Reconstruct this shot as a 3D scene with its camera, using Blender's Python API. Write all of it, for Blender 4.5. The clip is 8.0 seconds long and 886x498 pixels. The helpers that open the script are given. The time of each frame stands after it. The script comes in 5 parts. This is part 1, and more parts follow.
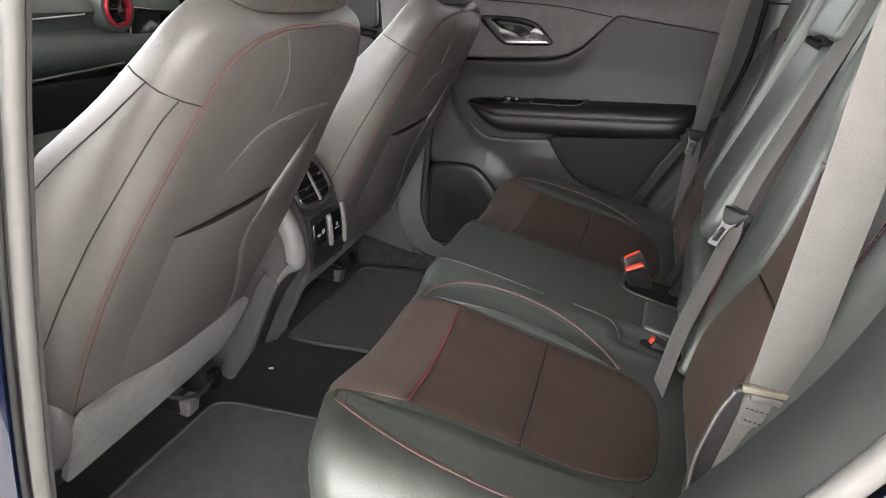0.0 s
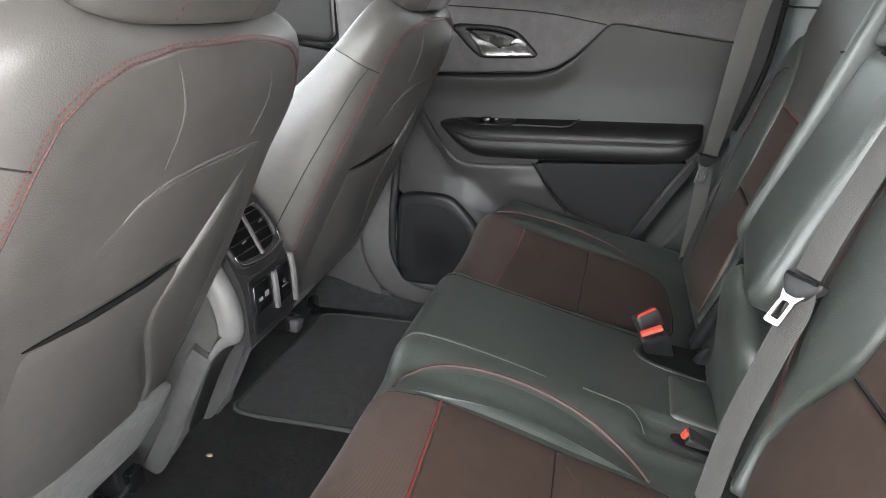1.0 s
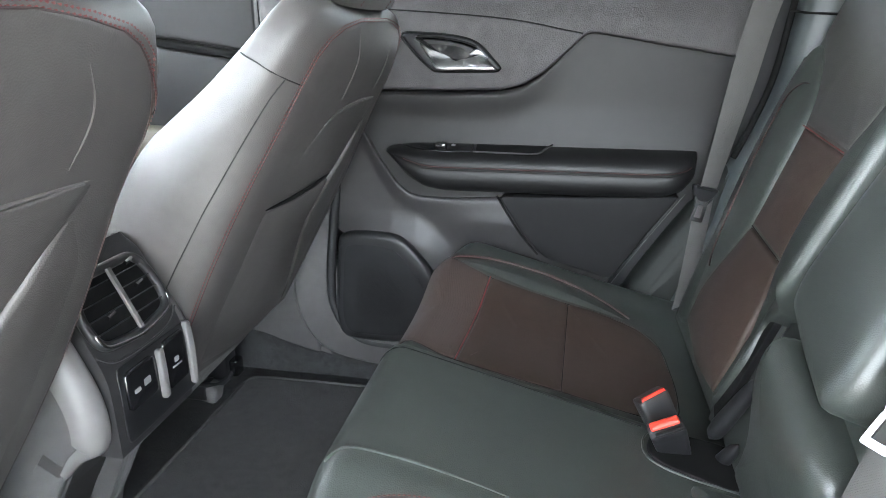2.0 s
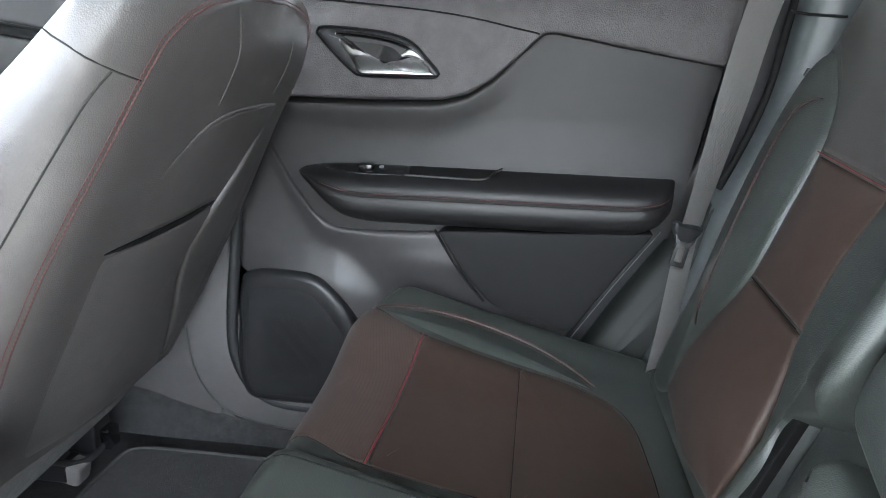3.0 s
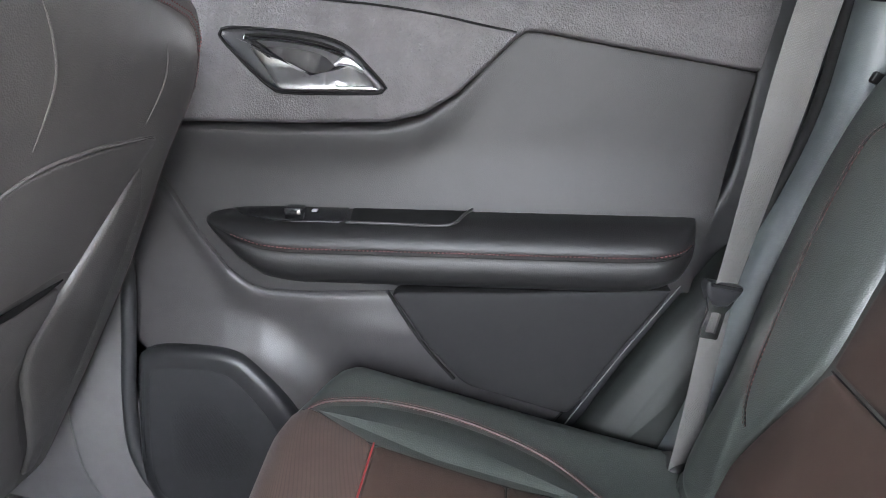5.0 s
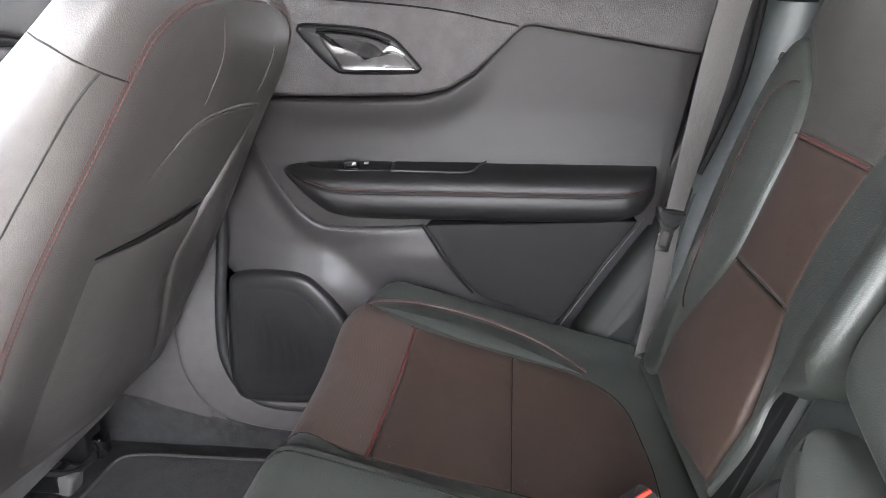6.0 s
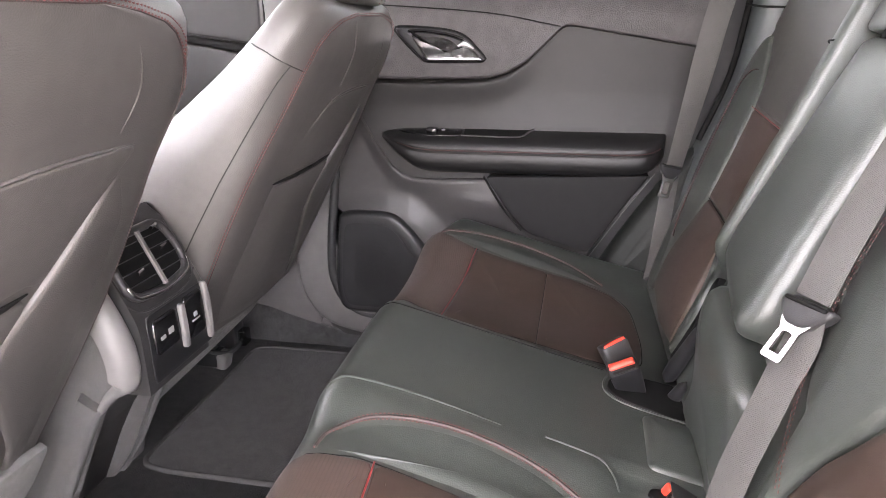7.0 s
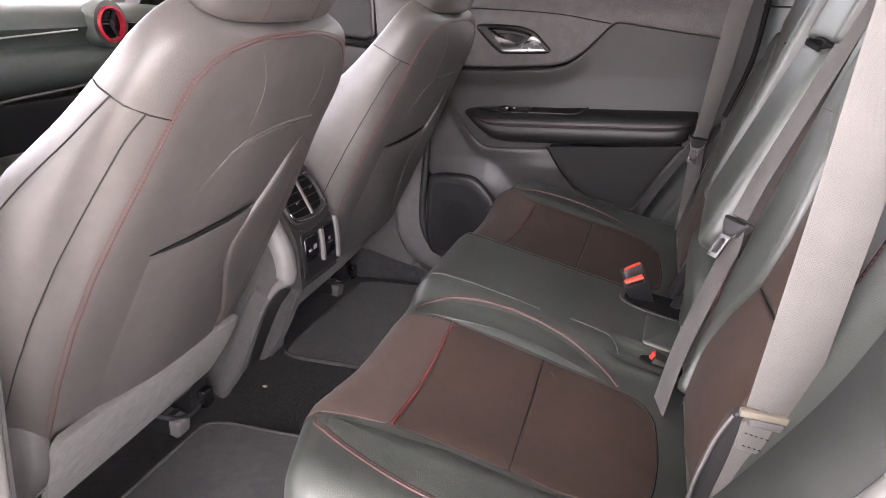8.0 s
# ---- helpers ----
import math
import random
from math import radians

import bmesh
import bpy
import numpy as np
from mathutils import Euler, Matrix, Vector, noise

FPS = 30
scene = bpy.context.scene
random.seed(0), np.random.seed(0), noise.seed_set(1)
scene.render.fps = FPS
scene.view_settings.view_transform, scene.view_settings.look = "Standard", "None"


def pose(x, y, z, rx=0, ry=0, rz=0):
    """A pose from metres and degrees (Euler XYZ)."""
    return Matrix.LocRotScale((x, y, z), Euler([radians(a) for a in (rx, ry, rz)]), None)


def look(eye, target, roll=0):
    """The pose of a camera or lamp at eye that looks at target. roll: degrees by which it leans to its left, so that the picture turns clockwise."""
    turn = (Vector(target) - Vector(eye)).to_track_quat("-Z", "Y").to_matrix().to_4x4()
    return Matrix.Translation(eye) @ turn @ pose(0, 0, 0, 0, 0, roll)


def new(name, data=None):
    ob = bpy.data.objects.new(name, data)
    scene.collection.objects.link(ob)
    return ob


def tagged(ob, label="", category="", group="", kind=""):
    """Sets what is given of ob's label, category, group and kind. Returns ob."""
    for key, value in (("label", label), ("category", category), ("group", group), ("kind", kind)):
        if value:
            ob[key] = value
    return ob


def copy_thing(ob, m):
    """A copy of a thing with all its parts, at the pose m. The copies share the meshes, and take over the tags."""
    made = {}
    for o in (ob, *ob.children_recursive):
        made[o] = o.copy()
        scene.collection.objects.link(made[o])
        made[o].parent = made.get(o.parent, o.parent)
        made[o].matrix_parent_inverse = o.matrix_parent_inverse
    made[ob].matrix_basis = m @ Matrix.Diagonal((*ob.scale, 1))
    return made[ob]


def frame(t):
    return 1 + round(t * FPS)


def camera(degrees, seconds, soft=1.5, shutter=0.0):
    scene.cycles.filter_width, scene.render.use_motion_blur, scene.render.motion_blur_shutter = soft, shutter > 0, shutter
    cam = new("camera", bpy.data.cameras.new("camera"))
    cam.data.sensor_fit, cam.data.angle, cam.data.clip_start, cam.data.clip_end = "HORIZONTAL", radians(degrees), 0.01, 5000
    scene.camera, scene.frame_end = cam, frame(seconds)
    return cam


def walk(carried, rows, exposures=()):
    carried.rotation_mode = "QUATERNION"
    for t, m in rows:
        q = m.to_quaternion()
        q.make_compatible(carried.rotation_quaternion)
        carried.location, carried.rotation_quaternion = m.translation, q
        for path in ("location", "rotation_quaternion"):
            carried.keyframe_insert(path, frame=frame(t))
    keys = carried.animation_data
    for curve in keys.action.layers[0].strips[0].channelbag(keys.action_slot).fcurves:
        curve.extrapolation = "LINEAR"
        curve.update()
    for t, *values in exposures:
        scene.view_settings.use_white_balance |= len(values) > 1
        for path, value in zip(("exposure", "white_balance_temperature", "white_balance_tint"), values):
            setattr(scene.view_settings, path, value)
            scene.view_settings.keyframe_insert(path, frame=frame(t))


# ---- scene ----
cam = camera(68.0, 8.0, soft=0.65)
PATH = [
    (0, (0.4860, -1.1870, 0.8390), (-0.0630, 0.5970, 0.1200), 0.0),
    (0.5, (0.4330, -1.0540, 0.8440), (-0.0750, 0.7440, 0.1310), -0.2),
    (1, (0.4070, -0.9200, 0.8330), (-0.0650, 0.8940, 0.1350), -0.5),
    (2.3, (0.3470, -0.5700, 0.7760), (0.0380, 1.3120, 0.1730), 0.8),
    (2.5, (0.3530, -0.5190, 0.7680), (0.0650, 1.3700, 0.1800), 1.3),
    (3, (0.3550, -0.3870, 0.7560), (0.1440, 1.5160, 0.1790), 1.9),
    (3.5, (0.3400, -0.2530, 0.7490), (0.1910, 1.6560, 0.1720), 2.3),
    (4, (0.3290, -0.1250, 0.7620), (0.2250, 1.7880, 0.1880), 2.2),
    (4.2, (0.3340, -0.0870, 0.7630), (0.2300, 1.8280, 0.1930), 2.0),
    (5.5, (0.3430, -0.2040, 0.7590), (0.2150, 1.7070, 0.1840), 0.3),
    (6, (0.3410, -0.3970, 0.7520), (0.1940, 1.5100, 0.1680), 0.3),
    (6.5, (0.3750, -0.5930, 0.7650), (0.1400, 1.2960, 0.1520), 0.3),
    (7, (0.3980, -0.7720, 0.7830), (0.0510, 1.0920, 0.1460), -0.1),
    (7.5, (0.4400, -0.9920, 0.8060), (-0.0290, 0.8350, 0.1400), -0.7),
    (8, (0.5070, -1.1430, 0.8320), (-0.0750, 0.6430, 0.1430), -1.0),
]
walk(cam, [(t, look(eye, target, roll)) for t, eye, target, roll in PATH], [(0.0, 4.62, 7100, 10), (1.0, 4.97, 6700, 7), (2.5, 5.42, 6150, 5), (3.5, 5.28, 6250, 8), (4.2, 5.93, 6300, 10), (5.5, 5.88, 6350, 11), (6.5, 5.59, 7000, 16), (7.0, 5.53, 7020, 20), (7.5, 5.31, 7050, 24), (8.0, 5.01, 7050, 23)])

# ---------------------------------------------------------------- light
world = bpy.data.worlds.new("sky")
scene.world = world
world.use_nodes = True
wn = world.node_tree
sky = wn.nodes.new("ShaderNodeTexSky")
sky.sky_type, sky.sun_disc = "NISHITA", False
sky.sun_elevation, sky.sun_rotation = radians(70), radians(214)
sky.air_density, sky.dust_density = 1.0, 4.0
wn.nodes["Background"].inputs["Strength"].default_value = 0.15
grey = wn.nodes.new("ShaderNodeHueSaturation")
grey.inputs["Saturation"].default_value = 0.35
wn.links.new(sky.outputs["Color"], grey.inputs["Color"])
wn.links.new(grey.outputs["Color"], wn.nodes["Background"].inputs["Color"])
sun = new("sun", bpy.data.lights.new("sun", "SUN"))
sun.data.energy, sun.data.angle, sun.data.color = 0.8, radians(30), (1.0, 0.95, 0.88)
sun.matrix_world = look((-1.1, -1.6, 6.4), (0.2, 0, 0.4))


# ---------------------------------------------------------------- materials
def material(name, base, rough=0.5, metal=0.0, bump=(), tint=None, spread=0.12, size=3.0, coat=0.0, spec=0.5, sheen=0.0):
    """A surface with soft mottling at two scales. bump: rows of (kind, scale, strength, distance)."""
    m = bpy.data.materials.new(name)
    m.use_nodes = True
    nt, bsdf = m.node_tree, m.node_tree.nodes["Principled BSDF"]
    co = nt.nodes.new("ShaderNodeTexCoord")
    big, small = nt.nodes.new("ShaderNodeTexNoise"), nt.nodes.new("ShaderNodeTexNoise")
    for n, s in ((big, size), (small, size * 14)):
        n.inputs["Scale"].default_value, n.inputs["Detail"].default_value = s, 5
        nt.links.new(co.outputs["Object"], n.inputs["Vector"])
    mixed = nt.nodes.new("ShaderNodeMath")
    mixed.operation = "MULTIPLY"
    nt.links.new(big.outputs["Fac"], mixed.inputs[0])
    nt.links.new(small.outputs["Fac"], mixed.inputs[1])
    ramp = nt.nodes.new("ShaderNodeValToRGB")
    dark = [c * (1 - spread) for c in base]
    light = tint or [min(1, c * (1 + spread)) for c in base]
    ramp.color_ramp.elements[0].position, ramp.color_ramp.elements[1].position = 0.12, 0.42
    ramp.color_ramp.elements[0].color, ramp.color_ramp.elements[1].color = (*dark, 1), (*light, 1)
    nt.links.new(mixed.outputs[0], ramp.inputs["Fac"])
    nt.links.new(ramp.outputs["Color"], bsdf.inputs["Base Color"])
    rr = nt.nodes.new("ShaderNodeMapRange")
    rr.inputs["To Min"].default_value, rr.inputs["To Max"].default_value = max(0.02, rough - 0.07), min(1, rough + 0.07)
    nt.links.new(big.outputs["Fac"], rr.inputs["Value"])
    nt.links.new(rr.outputs["Result"], bsdf.inputs["Roughness"])
    bsdf.inputs["Metallic"].default_value = metal
    bsdf.inputs["Coat Weight"].default_value = coat
    bsdf.inputs["Specular IOR Level"].default_value = spec
    bsdf.inputs["Sheen Weight"].default_value = sheen
    last = None
    for kind, scale, strength, distance in bump:
        tex = nt.nodes.new("ShaderNodeTexVoronoi" if kind == "cells" else "ShaderNodeTexNoise")
        tex.inputs["Scale"].default_value = scale
        nt.links.new(co.outputs["Object"], tex.inputs["Vector"])
        b = nt.nodes.new("ShaderNodeBump")
        b.inputs["Strength"].default_value, b.inputs["Distance"].default_value = strength, distance
        nt.links.new(tex.outputs["Distance" if kind == "cells" else "Fac"], b.inputs["Height"])
        if last:
            nt.links.new(last.outputs["Normal"], b.inputs["Normal"])
        last = b
    if last:
        nt.links.new(last.outputs["Normal"], bsdf.inputs["Normal"])
    return m


def dotted(name, base, dot, pitch, radius, rough=0.75, depth=0.0006, ribs=False):
    """Perforated cloth with rows of small holes, or ribbed cloth with fine grooves, in metres."""
    m = material(name, base, rough, bump=(("noise", 900, 0.25, 0.0006),), sheen=0.04 if base[0] > 0.03 else 0.0)
    nt, bsdf = m.node_tree, m.node_tree.nodes["Principled BSDF"]
    co = next(n for n in nt.nodes if n.type == "TEX_COORD")
    sep = nt.nodes.new("ShaderNodeSeparateXYZ")
    nt.links.new(co.outputs["Object"], sep.inputs[0])

    def calc(op, a, b=None):
        n = nt.nodes.new("ShaderNodeMath")
        n.operation = op
        for i, v in enumerate((a, b)):
            if v is not None:
                if isinstance(v, float):
                    n.inputs[i].default_value = v
                else:
                    nt.links.new(v, n.inputs[i])
        return n.outputs[0]

    u = calc("DIVIDE", calc("ADD", sep.outputs["X"], calc("MULTIPLY", sep.outputs["Z"], 1.0)), pitch)
    v = calc("DIVIDE", sep.outputs["Y"], pitch)
    row = calc("MULTIPLY", calc("FLOORED_MODULO", calc("FLOOR", v), 2.0), 0.5)
    fu = calc("SUBTRACT", calc("FRACT", calc("ADD", u, row)), 0.5)
    fv = calc("SUBTRACT", calc("FRACT", v), 0.5)
    d = calc("SQRT", calc("ADD", calc("MULTIPLY", fu, fu), calc("MULTIPLY", fv, fv)))
    if ribs:
        d = calc("ABSOLUTE", calc("SUBTRACT", calc("FRACT", u), 0.5))
    hole = calc("LESS_THAN", d, radius)
    mix = nt.nodes.new("ShaderNodeMix")
    mix.data_type = "RGBA"
    old = bsdf.inputs["Base Color"].links[0].from_socket
    nt.links.new(hole, mix.inputs["Factor"])
    nt.links.new(old, mix.inputs["A"])
    mix.inputs["B"].default_value = (*dot, 1)
    nt.links.new(mix.outputs["Result"], bsdf.inputs["Base Color"])
    b = nt.nodes.new("ShaderNodeBump")
    b.invert = True
    b.inputs["Strength"].default_value, b.inputs["Distance"].default_value = 0.6, depth
    nt.links.new(hole, b.inputs["Height"])
    nt.links.new(bsdf.inputs["Normal"].links[0].from_socket, b.inputs["Normal"])
    nt.links.new(b.outputs["Normal"], bsdf.inputs["Normal"])
    return m


GRAIN = (("noise", 30, 0.10, 0.004), ("noise", 150, 0.06, 0.0015), ("cells", 650, 0.34, 0.0005))
LEATHER = material("black_leather", (0.0385, 0.0437, 0.0390), 0.42, bump=GRAIN, spread=0.12, spec=0.64)
LEATHER_BROWN = material("brown_leather", (0.053, 0.0505, 0.0465), 0.46, bump=GRAIN, spread=0.10, spec=0.5)
LEATHER_WARM = material("charcoal_leather", (0.083, 0.0763, 0.0727), 0.46, bump=GRAIN, spread=0.12, spec=0.66)
CLOTH = material("brown_cloth", (0.0405, 0.0246, 0.0184), 0.58, bump=(("noise", 40, 0.12, 0.004), ("noise", 900, 0.30, 0.0005)), spread=0.14, spec=0.38, sheen=0.02)
CLOTH_RED = dotted("ribbed_brown_cloth", (0.0570, 0.0350, 0.0270), (0.0480, 0.0290, 0.0225), 0.0030, 0.17, ribs=True, depth=0.00012)
RED_THREAD = material("red_thread", (0.150, 0.046, 0.043), 0.6, bump=(("noise", 1500, 0.4, 0.0004),))
RED_PIPING = material("red_piping", (0.25, 0.026, 0.026), 0.5)
PIPING_DULL = material("dull_red_piping", (0.050, 0.034, 0.032), 0.55, bump=(("noise", 1500, 0.5, 0.0005),))
PIPING_PALE = material("faded_red_piping", (0.050, 0.036, 0.034), 0.55, bump=(("noise", 1500, 0.5, 0.0005),))
CREASE = material("dark_crease", (0.022, 0.021, 0.020), 0.6, spec=0.3)
RECLINER = material("satin_grey_cover", (0.10, 0.097, 0.095), 0.26, spread=0.08)
# Near-black for seams and black bits, and for shade painted into gaps and recesses.
SEAM_SHADE = material("dark_seam_shade", (0.008, 0.008, 0.008), 0.8, spec=0.12)
DOOR_SOFT = material("soft_door_trim", (0.0150, 0.0140, 0.0142), 0.50, bump=(("noise", 30, 0.05, 0.004), ("cells", 900, 0.25, 0.0005)), spread=0.08, spec=0.32)
PLASTIC = material("grained_dark_plastic", (0.0300, 0.0290, 0.0293), 0.38, bump=(("cells", 900, 0.35, 0.0005),), spread=0.10, spec=0.34)
PLASTIC_GREY = material("grey_plastic", (0.090, 0.085, 0.085), 0.50, bump=(("cells", 900, 0.3, 0.0005),), spread=0.10)
PLASTIC_COARSE = material("coarse_grey_plastic", (0.0085, 0.0082, 0.0086), 0.66, bump=(("noise", 1500, 0.4, 0.0006),), spread=0.15, spec=0.18)
FRAME_GREY = material("pale_grey_plastic", (0.15, 0.143, 0.139), 0.45, bump=(("cells", 900, 0.2, 0.0004),), spread=0.08)
LOWER_TRIM = material("grey_door_plastic", (0.036, 0.0340, 0.0344), 0.40, bump=(("cells", 900, 0.30, 0.0005),), spread=0.10, spec=0.36)
BLACK = material("black_plastic", (0.014, 0.014, 0.015), 0.38, bump=(("cells", 900, 0.2, 0.0004),), spec=0.34)
GLOSS = material("gloss_black_plastic", (0.010, 0.010, 0.011), 0.12, coat=0.4)
RUBBER = material("black_rubber", (0.015, 0.015, 0.016), 0.6, bump=(("noise", 200, 0.2, 0.001),))
SEAL = material("grey_rubber_seal", (0.100, 0.097, 0.093), 0.5, bump=(("noise", 60, 0.2, 0.002),))
CHROME = material("satin_chrome", (0.52, 0.51, 0.51), 0.20, metal=1.0, spread=0.05)
STEEL = material("bare_steel", (0.35, 0.35, 0.35), 0.35, metal=1.0)
PAINT = material("navy_car_paint", (0.004, 0.007, 0.030), 0.22, metal=0.2, coat=1.0, bump=(("noise", 1200, 0.05, 0.0003),))
CARPET = material("charcoal_carpet", (0.030, 0.030, 0.031), 0.95, bump=(("noise", 900, 1.0, 0.003), ("noise", 90, 0.3, 0.005)), spread=0.65, size=60, sheen=0.15)
MAT_PILE = material("charcoal_mat_pile", (0.038, 0.0365, 0.0365), 0.95, bump=(("noise", 900, 1.0, 0.003), ("noise", 90, 0.25, 0.004)), spread=0.65, size=60, sheen=0.2)
FELT = material("grey_felt", (0.150, 0.144, 0.140), 0.95, bump=(("noise", 1500, 1.0, 0.002),), spread=0.28, size=60, sheen=0.2)
FELT_DARK = material("dark_felt", (0.056, 0.052, 0.050), 0.95, bump=(("noise", 1500, 0.8, 0.0015),), spread=0.28, size=60, sheen=0.2)
GRILLE = dotted("speaker_grille_cloth", (0.019, 0.019, 0.020), (0.007, 0.007, 0.007), 0.0022, 0.3, rough=0.8)
GRILLE.node_tree.nodes["Principled BSDF"].inputs["Specular IOR Level"].default_value = 0.15
RED_PLASTIC = material("red_plastic", (0.62, 0.045, 0.025), 0.38)
RED_TRIM = material("red_anodised_trim", (0.45, 0.02, 0.04), 0.30, metal=0.3)
BINDING = material("grey_binding", (0.055, 0.053, 0.053), 0.8, bump=(("noise", 700, 0.5, 0.001),))
ARM_SOFT = material("black_armrest_vinyl", (0.0090, 0.0088, 0.0090), 0.44, bump=(("noise", 30, 0.05, 0.004), ("cells", 900, 0.25, 0.0005)), spread=0.08, spec=0.30)
COVER = material("teal_grey_plastic", (0.046, 0.053, 0.054), 0.45, bump=(("cells", 900, 0.2, 0.0004),), spec=0.5)
UPPER_TRIM = material("upper_door_vinyl", (0.049, 0.0450, 0.0455), 0.50, bump=(("cells", 430, 0.55, 0.0010), ("noise", 1500, 0.5, 0.0008), ("noise", 60, 0.1, 0.003)), spread=0.18, spec=0.40)
ARCH = material("dark_green_grey_plastic", (0.013, 0.0146, 0.0134), 0.55, bump=(("noise", 1400, 0.3, 0.0005),), spec=0.3)
BEIGE = material("warm_grey_vinyl", (0.135, 0.120, 0.094), 0.5, bump=(("cells", 800, 0.2, 0.0004),))
WHITE_PRINT = material("white_print", (0.22, 0.22, 0.22), 0.6)
CRUMB = material("pale_paper", (0.55, 0.45, 0.30), 0.8)
HEADLINER = material("black_headliner", (0.10, 0.10, 0.10), 0.9, bump=(("noise", 300, 0.5, 0.002),))
DASH_TOP = material("grey_green_dash", (0.055, 0.066, 0.059), 0.55, bump=(("cells", 700, 0.3, 0.0006),))
UNSEEN_CANOPY = material("unseen_white_canopy", (0.55, 0.54, 0.52), 0.9, bump=(("noise", 300, 0.5, 0.002),))
ASPHALT = material("concrete", (0.26, 0.252, 0.238), 0.9, bump=(("noise", 120, 0.6, 0.01),), spread=0.3, size=1.5)
GLASS = bpy.data.materials.new("window_glass")
GLASS.use_nodes = True
gb = GLASS.node_tree.nodes["Principled BSDF"]
gb.inputs["Transmission Weight"].default_value, gb.inputs["Roughness"].default_value, gb.inputs["IOR"].default_value = 1.0, 0.0, 1.1

PRIVACY = bpy.data.materials.new("privacy_glass")
PRIVACY.use_nodes = True
pn = PRIVACY.node_tree
pn.nodes.remove(pn.nodes["Principled BSDF"])
tint, shine, blend, fres = (pn.nodes.new("ShaderNode" + k) for k in ("BsdfTransparent", "BsdfGlossy", "MixShader", "Fresnel"))
tint.inputs["Color"].default_value = (0.60, 0.615, 0.61, 1)
shine.inputs["Roughness"].default_value, fres.inputs["IOR"].default_value = 0.02, 1.45
pn.links.new(fres.outputs[0], blend.inputs[0])
pn.links.new(tint.outputs[0], blend.inputs[1])
pn.links.new(shine.outputs[0], blend.inputs[2])
pn.links.new(blend.outputs[0], pn.nodes["Material Output"].inputs["Surface"])


def belt_material():
    m = material("grey_webbing", (0.081, 0.077, 0.073), 0.7, spread=0.08, sheen=0.1)
    nt, bsdf = m.node_tree, m.node_tree.nodes["Principled BSDF"]
    uv = nt.nodes.new("ShaderNodeUVMap")
    ch = nt.nodes.new("ShaderNodeTexChecker")
    mp = nt.nodes.new("ShaderNodeMapping")
    mp.inputs["Scale"].default_value = (34, 700, 1)
    ch.inputs["Scale"].default_value = 1.0
    nt.links.new(uv.outputs[0], mp.inputs[0])
    nt.links.new(mp.outputs[0], ch.inputs["Vector"])
    b = nt.nodes.new("ShaderNodeBump")
    b.inputs["Strength"].default_value, b.inputs["Distance"].default_value = 0.8, 0.0010
    nt.links.new(ch.outputs["Fac"], b.inputs["Height"])
    weave = nt.nodes.new("ShaderNodeMix")
    weave.data_type, weave.blend_type = "RGBA", "MULTIPLY"
    nt.links.new(ch.outputs["Fac"], weave.inputs["Factor"])
    nt.links.new(bsdf.inputs["Base Color"].links[0].from_socket, weave.inputs["A"])
    weave.inputs["B"].default_value = (0.90, 0.90, 0.90, 1)
    nt.links.new(weave.outputs["Result"], bsdf.inputs["Base Color"])
    nt.links.new(b.outputs["Normal"], bsdf.inputs["Normal"])
    return m


WEBBING = belt_material()


# ---------------------------------------------------------------- shaping tools
def V(*a):
    return Vector(a)


def thing(name, base, label, category, group="", kind=""):
    ob = new(name)
    ob.location = base
    ob.empty_display_size = 0.05
    return tagged(ob, label, category, group, kind)


def part(name, bm, mat, parent=None, label="", smooth=True, sharp=52):
    """Links a bmesh, whose places are the world's, as one mesh under a thing or part."""
    bmesh.ops.recalc_face_normals(bm, faces=bm.faces)
    me = bpy.data.meshes.new(name)
    for f in bm.faces:
        f.smooth = smooth
    if smooth:
        for e in bm.edges:
            if len(e.link_faces) == 2 and e.calc_face_angle(0) > radians(sharp):
                e.smooth = False
    bm.to_mesh(me)
    bm.free()
    me.materials.append(mat)
    ob = new(name, me)
    if parent:
        at = V(0, 0, 0)
        up = parent
        while up:
            at += up.location
            up = up.parent
        ob.parent = parent
        ob.location = -at
    return tagged(ob, label)


def catmull(pts, k=6, closed=False):
    """A smooth curve through points of any dimension."""
    pts = [np.array(p, float) for p in pts]
    n, out = len(pts), []
    for i in range(n if closed else n - 1):
        if closed:
            a, b, c, d = pts[i - 1], pts[i], pts[(i + 1) % n], pts[(i + 2) % n]
        else:
            a, b, c, d = pts[max(i - 1, 0)], pts[i], pts[i + 1], pts[min(i + 2, n - 1)]
        for j in range(k):
            t = j / k
            out.append(0.5 * (2 * b + (c - a) * t + (2 * a - 5 * b + 4 * c - d) * t * t + (3 * b - a - 3 * c + d) * t ** 3))
    if not closed:
        out.append(pts[-1])
    return out


def rounded(pts, r, k=4):
    """A closed outline with its corners rounded by r."""
    pts = [np.array(p, float) for p in pts]
    n, out = len(pts), []
    for i in range(n):
        p, a, b = pts[i], pts[i - 1], pts[(i + 1) % n]
        la, lb = np.linalg.norm(a - p), np.linalg.norm(b - p)
        q = min(r, la * 0.45, lb * 0.45)
        s, e = p + (a - p) / la * q, p + (b - p) / lb * q
        for j in range(k + 1):
            t = j / k
            out.append((1 - t) ** 2 * s + 2 * t * (1 - t) * p + t * t * e)
    return out


def even(pts, step):
    """The same line with points at even steps."""
    pts = [np.array(p, float) for p in pts]
    run = [0.0]
    for a, b in zip(pts, pts[1:]):
        run.append(run[-1] + np.linalg.norm(b - a))
    n = max(2, int(round(run[-1] / step)) + 1)
    grid = np.linspace(0, run[-1], n)
    arr = np.array(pts)
    return [np.array([np.interp(s, run, arr[:, c]) for c in range(arr.shape[1])]) for s in grid]


